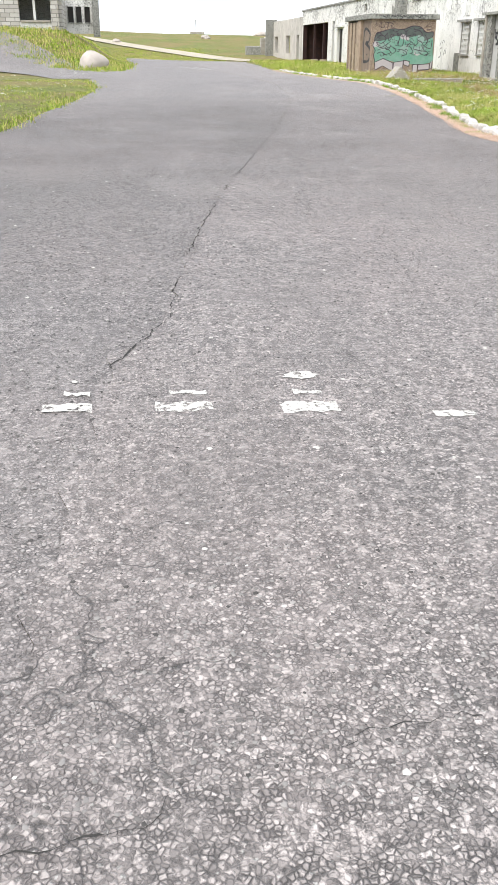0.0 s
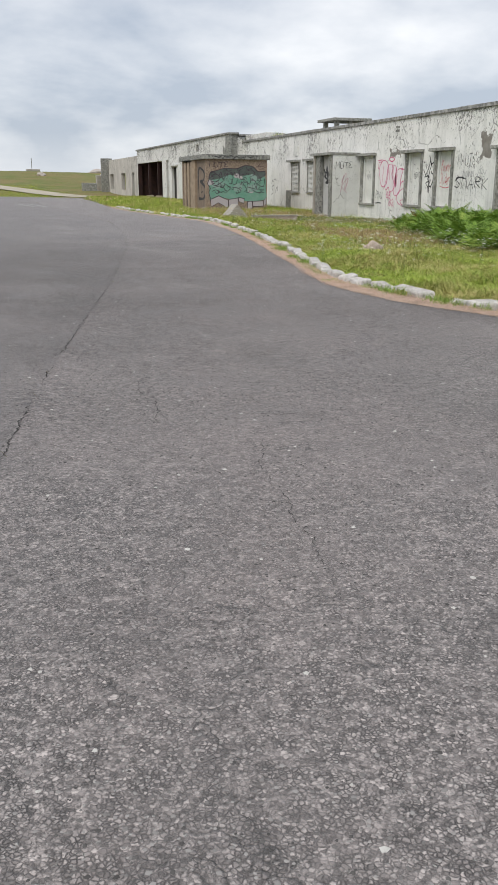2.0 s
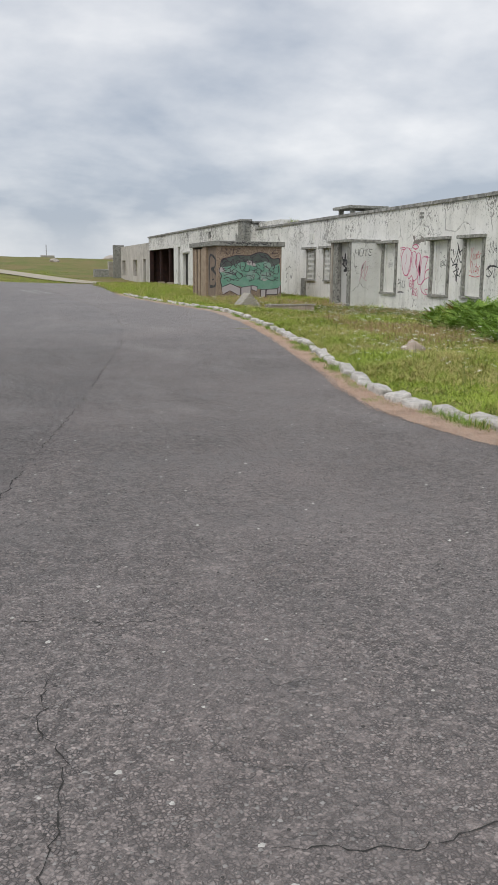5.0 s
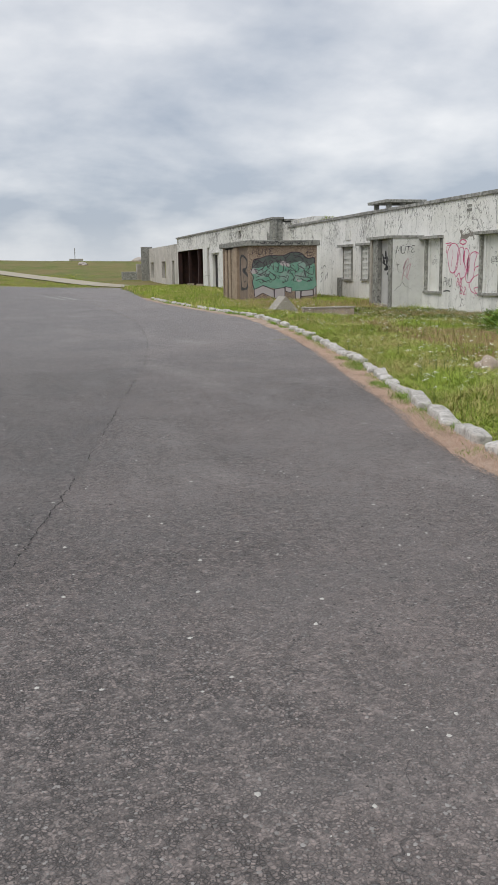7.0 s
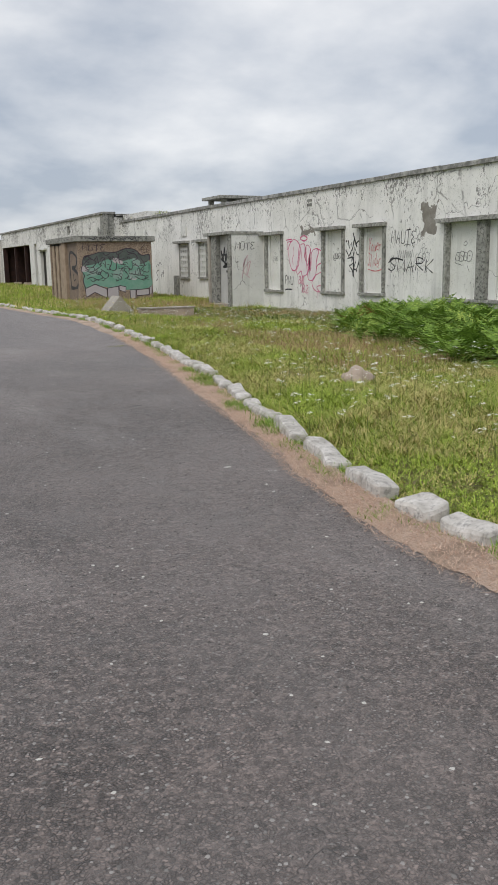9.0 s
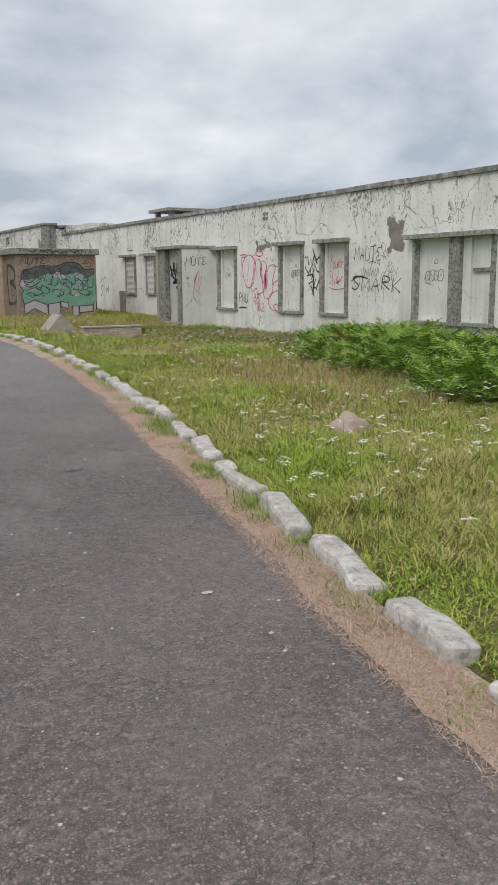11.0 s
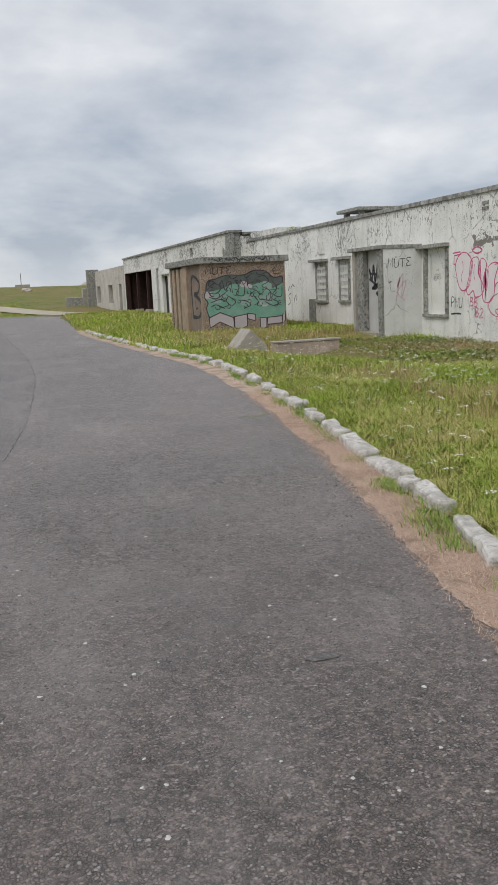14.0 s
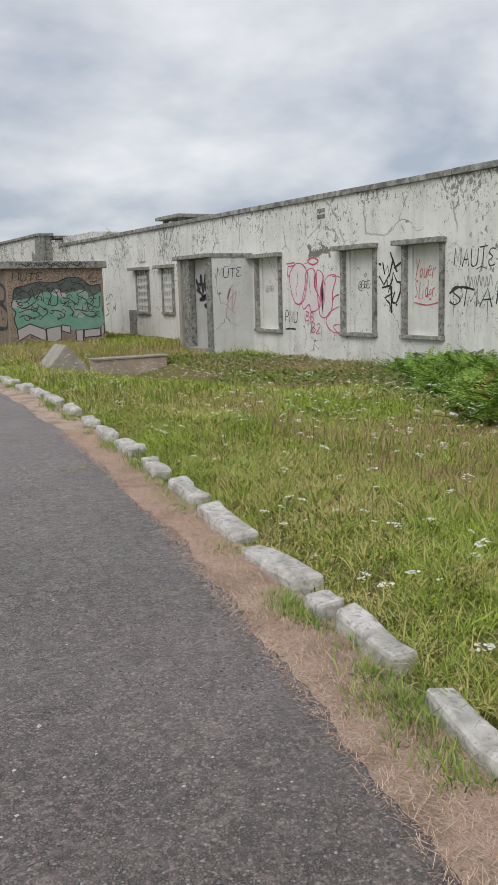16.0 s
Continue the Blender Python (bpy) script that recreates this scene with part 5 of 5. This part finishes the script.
LETTERS = {
    "M": [[(0, 0), (0.08, 1), (0.5, 0.25), (0.9, 1), (1, 0)]], "U": [[(0, 1), (0.08, 0.15), (0.5, 0), (0.9, 0.2), (0.95, 1)]], "T": [[(0.5, 0), (0.5, 1)], [(-0.05, 0.95), (1.05, 1.0)]],
    "E": [[(0.95, 0.95), (0.3, 0.98), (0.1, 0.75), (0.55, 0.52), (0.1, 0.3), (0.3, 0.02), (1, 0.1)]], "A": [[(0, 0), (0.5, 1), (0.95, 0)], [(0.2, 0.38), (0.85, 0.42)]],
    "S": [[(0.95, 0.85), (0.5, 1), (0.1, 0.78), (0.85, 0.3), (0.5, 0), (0.0, 0.15)]], "R": [[(0.05, 0), (0.1, 1)], [(0.1, 1), (0.85, 0.85), (0.8, 0.55), (0.12, 0.5), (1, 0)]],
    "K": [[(0.05, 0), (0.08, 1)], [(0.95, 1), (0.12, 0.45), (1, 0)]], "B": [[(0.05, 0), (0.1, 1)], [(0.1, 1), (0.8, 0.85), (0.5, 0.55), (0.1, 0.52)], [(0.1, 0.52), (0.95, 0.35), (0.7, 0.02), (0.05, 0)]],
    "2": [[(0.05, 0.8), (0.5, 1), (0.85, 0.7), (0.05, 0.02), (1, 0.05)]], "Y": [[(0, 1), (0.45, 0.5), (0.95, 1)], [(0.45, 0.5), (0.2, -0.25)]], "o": [[(0.5, 0.55), (0.1, 0.3), (0.45, 0), (0.85, 0.3), (0.5, 0.55)]],
    "u": [[(0.05, 0.55), (0.15, 0.05), (0.7, 0.1), (0.85, 0.55), (0.95, 0)]], "e": [[(0.1, 0.3), (0.85, 0.35), (0.5, 0.6), (0.1, 0.25), (0.5, 0), (0.95, 0.1)]], "r": [[(0.1, 0), (0.15, 0.55), (0.4, 0.5), (0.9, 0.6)]],
    "l": [[(0.4, 1), (0.3, 0.1), (0.7, 0)]], "i": [[(0.4, 0.55), (0.45, 0)], [(0.4, 0.8), (0.45, 0.85)]], "d": [[(0.85, 1), (0.85, 0), (0.8, 0.4), (0.4, 0.55), (0.1, 0.25), (0.45, 0), (0.85, 0.2)]],
    "P": [[(0.05, 0), (0.1, 1), (0.85, 0.85), (0.7, 0.5), (0.1, 0.45)]], "N": [[(0, 0), (0.05, 1), (0.85, 0.05), (0.95, 1)]], "O": [[(0.5, 1), (0.05, 0.55), (0.45, 0), (0.95, 0.5), (0.5, 1)]],
}


def word(spray, text, u, v, w, h, width=0.03, slant=0.12, bounce=0.08):
    for k, ch in enumerate(text):
        dv = bounce * h * math.sin(k * 2.4 + 1)
        for strokes in LETTERS[ch]:
            spray.line([(u + k * w + (a * 0.82 + slant * b) * w, v + dv + b * h) for a, b in strokes], width, curve=ch not in "TMAKN")
    return spray


def on_wall(y0, z0, depth=0.0):
    return lambda u, v, lift: (WX - lift + depth, y0 - u, z0 + v)


def on_front(x0, y, z0):
    return lambda u, v, lift: (x0 + u, y - lift, z0 + v)


# pink throw-up between the bricked windows
pale = Spray(on_wall(35.85, 1.0))
pink = Spray(on_wall(35.85, 1.0))


def throw(*pts):
    """Throw-up grid (tenths across, tenths down from its top left corner) to metres on the wall."""
    return [(0.12 + 0.082 * a, 2.24 - 0.0476 * b - 0.0028 * a) for a, b in pts]


BUBBLES = ([(5, 9), (9, 8.6), (12, 13), (11.4, 19), (10.2, 26), (7.5, 30), (4.5, 28.5), (2.6, 21), (2, 15)],
           [(11.5, 13), (15, 11), (16.5, 14.5), (15.8, 20), (18.6, 27), (17.6, 32), (14, 33.5), (12.8, 30), (10, 32.5), (8.8, 29), (10.6, 21)],
           [(17, 13.6), (19.5, 12.6), (20.4, 16), (18.9, 23), (20.2, 29), (21.2, 18), (23.5, 14.6), (27, 15), (25.2, 23), (25, 30), (23.2, 35), (19.4, 36), (18, 31)])
for k, loop in enumerate(BUBBLES):
    pale.fill(throw(*loop), 0.0003 * k)
    pink.line(throw(*loop), 0.034, True)
    pink.line(throw(*[(a + 0.45, b + 0.5) for a, b in loop[1:6]]), 0.022)
pink.line(throw((0.2, 8.5), (5.0, 7.8), (5.4, 9.2), (1.2, 10.0), (1.0, 15.0), (2.2, 15.5)), 0.04, curve=False)
pink.line(throw((6.4, 13), (6.8, 18), (5.6, 22), (6.2, 26)), 0.02).line(throw((13.6, 15), (13.2, 20), (13.8, 24)), 0.02)
pink.line(throw((25.0, 15.2), (27.5, 14.8), (28.8, 15.6)), 0.03).line(throw((28.6, 24), (26.0, 25.5), (25.0, 29)), 0.035)
pink.line(throw((28.6, 30), (24.0, 33), (21.8, 37.5), (23.0, 41.5), (26.0, 43.5), (29.2, 43)), 0.034).line(throw((28.5, 39), (25.5, 40.5), (29.0, 45)), 0.03)
pink.line(throw((12.4, 7.2), (15.2, 5.4), (18.0, 7.2), (15.2, 9.0)), 0.045, True)
for a, b, ln in ((7.5, 30, 0.16), (14, 33.5, 0.3), (21, 36, 0.2), (26, 43.5, 0.22), (19.2, 43, 0.2)):
    pink.drip(*throw((a, b))[0], ln)
pale.done(M_PINKPALE, "faded pale pink fill of a graffiti throw-up on white wall", "graffiti_fill")
pink.done(M_PINK, "pink bubble-letter graffiti sprayed on the white wall")
tag = Spray(on_wall(34.85, 1.0))
word(tag, "BB", 0.0, 0.35, 0.2, 0.24, 0.03)
word(tag, "B2", 0.25, 0.05, 0.22, 0.26, 0.03)
tag.done(M_PINK, "small pink sprayed letters low on the wall")
tag = Spray(on_wall(35.8, 1.1))
word(tag, "PNU", 0.0, 0.22, 0.2, 0.28, 0.03)
tag.line([(0.0, 0.03), (0.25, 0.05), (0.5, 0.04)], 0.05)
tag.done(M_BLACK, "small black sprayed tag with underline on the wall")

# black angular tag between two windows
tag = Spray(on_wall(31.91, 1.45))
for pts in ([(0.16, 1.26), (0.23, 1.0), (0.33, 1.18), (0.39, 0.95), (0.52, 1.32)], [(0.42, 1.47), (0.65, 1.03)], [(0.55, 1.12), (0.81, 1.24)], [(0.03, 0.97), (0.2, 0.76), (0.39, 0.99), (0.46, 0.78), (0.52, 1.03), (0.65, 0.82), (0.78, 0.8)],
            [(0.13, 0.7), (0.39, 0.74), (0.49, 0.57), (0.23, 0.47), (0.39, 0.36), (0.47, 0.13), (0.46, 0.74)], [(0.3, 0.9), (0.36, 0.6), (0.5, 0.9)], [(0.02, 1.24), (0.1, 1.21)], [(0.62, 0.34), (0.66, 0.3)]):
    tag.line(pts, 0.055, curve=False)
tag.line([(0.78, 0.78), (0.75, 0.57), (0.62, 0.37), (0.49, 0.4), (0.58, 0.6)], 0.05)
tag.done(M_BLACK, "dense black angular graffiti tag beside a window")

# words right of the last single window
tag = Spray(on_wall(29.5, 2.48))
word(tag, "MAUTE", 0.0, 0.05, 0.23, 0.34, 0.026)
tag.line([(0.62, -0.02), (0.75, 0.02), (0.9, -0.02)], 0.02)
tag.done(M_BLACK, "black sprayed capital letters high on the wall")
tag = Spray(on_wall(29.62, 1.62))
word(tag, "SMARK", 0.0, 0.12, 0.42, 0.36, 0.034, 0.1, 0.1)
for u, ln in ((0.12, 0.3), (0.72, 0.62), (1.05, 0.42), (1.36, 0.5), (0.5, 0.25), (1.75, 0.3)):
    tag.drip(u, 0.22, ln)
tag.line([(0.0, 0.38), (0.3, 0.5), (0.7, 0.44)], 0.05)
tag.done(M_BLACK, "large dripping black sprayed word on the wall")
tag = Spray(on_wall(29.2, 2.1))
tag.line([(0.05 * k, 0.12 + 0.1 * (-1) ** k + 0.02 * math.sin(k)) for k in range(16)], 0.018)
tag.line([(1.0, 0.1), (1.12, 0.28), (1.2, 0.1), (1.3, 0.27), (1.42, 0.08), (1.5, 0.25)], 0.016)
tag.done(M_GREYINK, "faded grey scribbled tag on the wall")
tag = Spray(on_wall(43.75, 3.35))
tag.line([(0.0, 0.3), (0.1, 0.05), (0.25, 0.3), (0.3, 0.08), (0.45, 0.1), (0.5, 0.38), (0.35, 0.2)], 0.03)
tag.done(M_GREYINK, "small grey looping tag high on the wall")
tag = Spray(on_wall(48.9, 1.25))
for pts in ([(0.1, 0.1), (0.4, 0.25), (0.2, 0.5), (0.5, 0.6)], [(0.45, 0.8), (0.7, 0.95), (0.9, 0.85)], [(0.8, 0.2), (0.95, 0.5), (1.1, 0.3), (1.15, 0.6)], [(0.15, 0.7), (0.35, 0.9)]):
    tag.line(pts, 0.04)
tag.done(M_BLACK, "black scattered spray marks beside the shed")

# tags inside the window recesses
tag = Spray(on_wall(30.78, 1.8, 0.086))
word(tag, "Youer", 0.02, 0.55, 0.13, 0.36, 0.018, 0.35)
word(tag, "Slider", 0.0, 0.1, 0.108, 0.36, 0.018, 0.35)
tag.line([(0.0, 0.02), (0.4, -0.04), (0.85, 0.04)], 0.03)
tag.done(M_RED, "red handwritten words sprayed in a bricked window")


def bubble_tag(y0, z0, size, mat, label, depth=0.086):
    """A small looped tag: a few leaning bubbles in a row, a curl above and dots."""
    t = Spray(on_wall(y0, z0, depth))
    for k in range(4):
        u, r = size * (0.1 + 0.24 * k), size * (0.13 + 0.03 * (k % 2))
        t.line([(u - r, 0.0), (u - 0.3 * r, 1.5 * r), (u + r, 1.2 * r), (u + 0.8 * r, -0.6 * r), (u - 0.5 * r, -1.1 * r)], 0.014, True)
        t.line([(u - 0.2 * r, 0.5 * r), (u + 0.4 * r, 0.2 * r)], 0.012)
    t.line([(0.0, 0.1 * size), (-0.05 * size, -0.2 * size), (0.3 * size, -0.3 * size)], 0.014)
    t.line([(0.45 * size, 0.55 * size), (0.6 * size, 0.66 * size), (0.66 * size, 0.52 * size), (0.5 * size, 0.48 * size)], 0.013, True)
    t.line([(0.7 * size, -0.35 * size), (0.85 * size, -0.6 * size)], 0.012)
    return t.done(mat, label)


bubble_tag(32.72, 2.22, 0.42, M_BLACK, "small black looped tag in a bricked window")
bubble_tag(36.85, 2.2, 0.36, M_GREYINK, "small faded looped tag in a bricked window")
bubble_tag(26.75, 2.1, 0.62, M_BLACK, "black looped tag in the wide bricked window")
bubble_tag(28.35, 2.1, 0.6, M_GREYINK, "faded looped tag on the white wall", 0.0)

# porch
tag = Spray(on_front(16.95, PY - 0.001, 2.55))
word(tag, "MUTE", 0.0, 0.0, 0.2, 0.26, 0.022)
tag.done(M_BLACK, "thin black capital letters on the porch side")
tag = Spray(on_front(17.15, PY - 0.001, 1.45))
tag.line([(0.05, 0.1), (0.2, 0.8), (0.1, 0.5), (0.3, 0.9), (0.25, 0.2), (0.4, 0.7), (0.12, 0.35), (0.36, 0.1)], 0.03)
tag.done(M_FADEDPINK, "faded pink scribble on the porch side")
tag = Spray(lambda u, v, lift: (PX + 0.218 - lift, PY + 1.32 - 1.15 * u, 1.55 + v))
for pts in ([(0.05, 1.0), (0.2, 0.65), (0.3, 1.1), (0.4, 0.6), (0.55, 1.15), (0.62, 0.7), (0.8, 1.05)], [(0.1, 0.85), (0.8, 0.8)], [(0.3, 0.55), (0.75, 0.3), (0.45, 0.25), (0.9, 0.05)], [(0.6, 0.6), (0.95, 0.45)], [(0.05, 0.7), (0.5, 0.45), (0.2, 0.4), (0.7, 0.6)], [(0.5, 0.9), (0.7, 0.15), (0.85, 0.35)]):
    tag.line(pts, 0.085)
tag.done(M_BLACK, "bold black graffiti inside the open porch")

# mural on the shed
MURAL = empty("mural", "teal and grey graffiti mural on the pebble-dashed shed", "graffiti", (SX0, SY, 0.6))
mural = Spray(on_front(SX0, SY, 0.6))
mural.fill([(0.16, 0.98), (0.14, 1.55), (0.3, 1.78), (0.8, 1.9), (1.5, 1.85), (2.3, 1.8), (2.95, 1.65), (3.0, 1.1), (3.0, 0.6), (2.0, 0.5), (1.3, 0.58), (0.7, 0.68), (0.22, 0.55)])
mural.piece("backdrop", M_TEAL, MURAL)
mural = Spray(on_front(SX0, SY, 0.6))
mural.fill([(0.15, 1.5), (0.22, 1.82), (0.5, 1.9), (0.95, 2.02), (1.5, 2.0), (1.95, 2.14), (2.35, 2.1), (2.65, 1.88), (2.95, 1.9), (2.97, 1.68), (2.5, 1.5), (2.2, 1.72), (1.7, 1.62), (1.2, 1.72), (0.7, 1.55)], 0.0012)
mural.piece("cloud_shape", M_TEALDARK, MURAL)
mural = Spray(on_front(SX0, SY, 0.6))
LOWER = ([(0.21, 0.58), (0.62, 0.75), (1.1, 0.55), (1.1, 0.18), (0.6, 0.43), (0.24, 0.24)], [(1.13, 0.58), (1.6, 0.65), (1.6, 0.24), (1.35, 0.14), (1.13, 0.2)], [(1.62, 0.68), (1.92, 0.62), (1.89, 0.4), (1.63, 0.49)],
         [(2.08, 0.49), (2.33, 0.49), (2.32, 0.14), (2.09, 0.14)], [(2.36, 0.49), (2.9, 0.52), (2.9, 0.27), (2.36, 0.25)], [(2.93, 0.55), (3.04, 0.68), (3.04, 0.36), (2.93, 0.27)])
for pts in LOWER:
    mural = Spray(on_front(SX0, SY, 0.6))
    mural.fill(pts, 0.0012, curve=False).piece("block", M_LILAC, MURAL)
for cu, cv, r in ((0.22, 1.36, 0.15), (1.53, 1.68, 0.13), (2.27, 1.0, 0.15), (2.46, 1.56, 0.09), (1.72, 1.6, 0.1), (0.6, 1.2, 0.1)):
    mural = Spray(on_front(SX0, SY, 0.6))
    mural.fill([(cu + r * 1.1 * math.cos(t), cv + r * 0.8 * math.sin(t)) for t in np.linspace(0, 5.6, 8)], 0.0016).piece("pale_shape", M_LILAC, MURAL)
for pts in ([(0.3, 1.2), (0.6, 1.45), (0.9, 1.25), (0.6, 1.08)], [(1.45, 1.25), (1.8, 1.35), (1.75, 1.0), (1.4, 0.98)], [(2.25, 1.75), (2.55, 1.65), (2.5, 1.4), (2.25, 1.5)], [(2.1, 1.2), (2.5, 1.3), (2.6, 1.02), (2.2, 0.95)]):
    mural = Spray(on_front(SX0, SY, 0.6))
    mural.fill(pts, 0.0018).piece("highlight", M_MINT, MURAL)
mural = Spray(on_front(SX0, SY, 0.6))
W = 0.038
mural.line([(0.15, 1.5), (0.22, 1.82), (0.5, 1.9), (0.95, 2.02), (1.5, 2.0), (1.95, 2.14), (2.35, 2.1), (2.65, 1.88), (2.95, 1.9), (2.97, 1.68)], W, lift=0.002)
mural.line([(0.14, 1.5), (0.08, 1.3), (0.2, 1.1), (0.14, 0.9), (0.22, 0.6)], W, lift=0.002)
for pts in LOWER:
    mural.line([*pts, pts[0]], W, curve=False, lift=0.002)
random.seed(23)
for k in range(34):
    u, v, r = 0.3 + 0.078 * k + random.uniform(-0.08, 0.08), random.uniform(0.9, 1.8), random.uniform(0.06, 0.13)
    a0, turn = random.uniform(0, 6.28), random.choice((-1, 1))
    mural.line([(u + r * (0.5 + 0.22 * j) * math.cos(a0 + turn * 1.1 * j), v + r * (0.5 + 0.18 * j) * math.sin(a0 + turn * 1.1 * j)) for j in range(5)], 0.026, lift=0.002)
for pts in ([(0.2, 1.55), (0.45, 1.75), (0.7, 1.6), (0.5, 1.4), (0.22, 1.45)], [(0.75, 1.85), (0.85, 1.5), (1.05, 1.75), (1.1, 1.4)], [(1.2, 1.85), (1.35, 1.6), (1.25, 1.35), (1.5, 1.3), (1.55, 1.6), (1.4, 1.85)],
            [(1.65, 1.9), (1.7, 1.55), (1.95, 1.5)], [(1.65, 1.7), (1.9, 1.75)], [(2.05, 1.9), (2.3, 1.95), (2.45, 1.75), (2.2, 1.6), (2.5, 1.4), (2.45, 1.1), (2.15, 1.15)],
            [(2.6, 1.75), (2.75, 1.5), (2.6, 1.3), (2.9, 1.2), (2.95, 1.55)], [(0.3, 1.1), (0.7, 1.2), (0.95, 1.0), (0.6, 0.9)], [(1.3, 1.15), (1.6, 1.1), (1.75, 0.95), (1.5, 0.85)],
            [(0.4, 1.85), (0.6, 1.7), (0.75, 1.85)], [(0.25, 1.3), (0.5, 1.22), (0.75, 1.36), (0.95, 1.5)], [(1.7, 1.25), (1.95, 1.45), (2.1, 1.3)], [(2.3, 1.05), (2.6, 0.9), (2.9, 1.0)],
            [(1.0, 2.0), (1.1, 1.88), (1.3, 1.95)], [(1.55, 2.02), (1.62, 1.9), (1.85, 2.05)], [(2.0, 2.1), (2.1, 1.98), (2.4, 2.05), (2.55, 1.9)], [(0.3, 0.95), (0.5, 1.02), (0.8, 0.88)],
            [(0.95, 1.3), (1.2, 1.1), (1.05, 0.95)], [(1.85, 1.3), (2.05, 1.05), (1.9, 0.95)]):
    mural.line(pts, 0.032, lift=0.002)
word(mural, "MUTE", 0.16, 2.06, 0.24, 0.24, 0.028)
mural.line([(2.6, 2.12), (2.75, 2.28), (2.9, 2.12), (2.6, 2.12)], 0.024, curve=False).line([(2.65, 2.12), (2.65, 2.0), (2.86, 2.0), (2.86, 2.12)], 0.024, curve=False)
mural.piece("outline", M_OUTLINE, MURAL)
edge = Spray(on_front(SX0 + 0.35, SY - 0.122, 3.05))
edge.line([(0.09 * k, 0.08 + 0.06 * math.sin(k * 2.1) + 0.04 * (-1) ** k) for k in range(26)], 0.022)
edge.line([(0.05 + 0.11 * k, 0.1 + 0.05 * math.cos(k * 1.7)) for k in range(20)], 0.02)
edge.done(M_BLACK, "black illegible lettering along the shed's roof slab")
tag = Spray(lambda u, v, lift: (SX0 + 0.06 - lift, 44.68 - u, 1.15 + v))
tag.line([(0.3, 0.0), (0.25, 1.4), (1.2, 1.3), (1.15, 0.95), (0.55, 0.85)], 0.14)
tag.line([(0.5, 0.85), (1.35, 0.6), (1.2, 0.1), (0.25, 0.05)], 0.14)
tag.line([(0.7, 0.62), (0.72, 0.35), (0.98, 0.4)], 0.06)
tag.done(M_BLACK, "bold black letter sprayed on the shed door")
tag = Spray(lambda u, v, lift: (25.0 - lift, 78.5 - u, 0.9 + v))
word(tag, "BO", 0.0, 0.3, 0.7, 0.9, 0.12)
tag.done(M_GREYINK, "grey sprayed letters inside the dark garage bay")
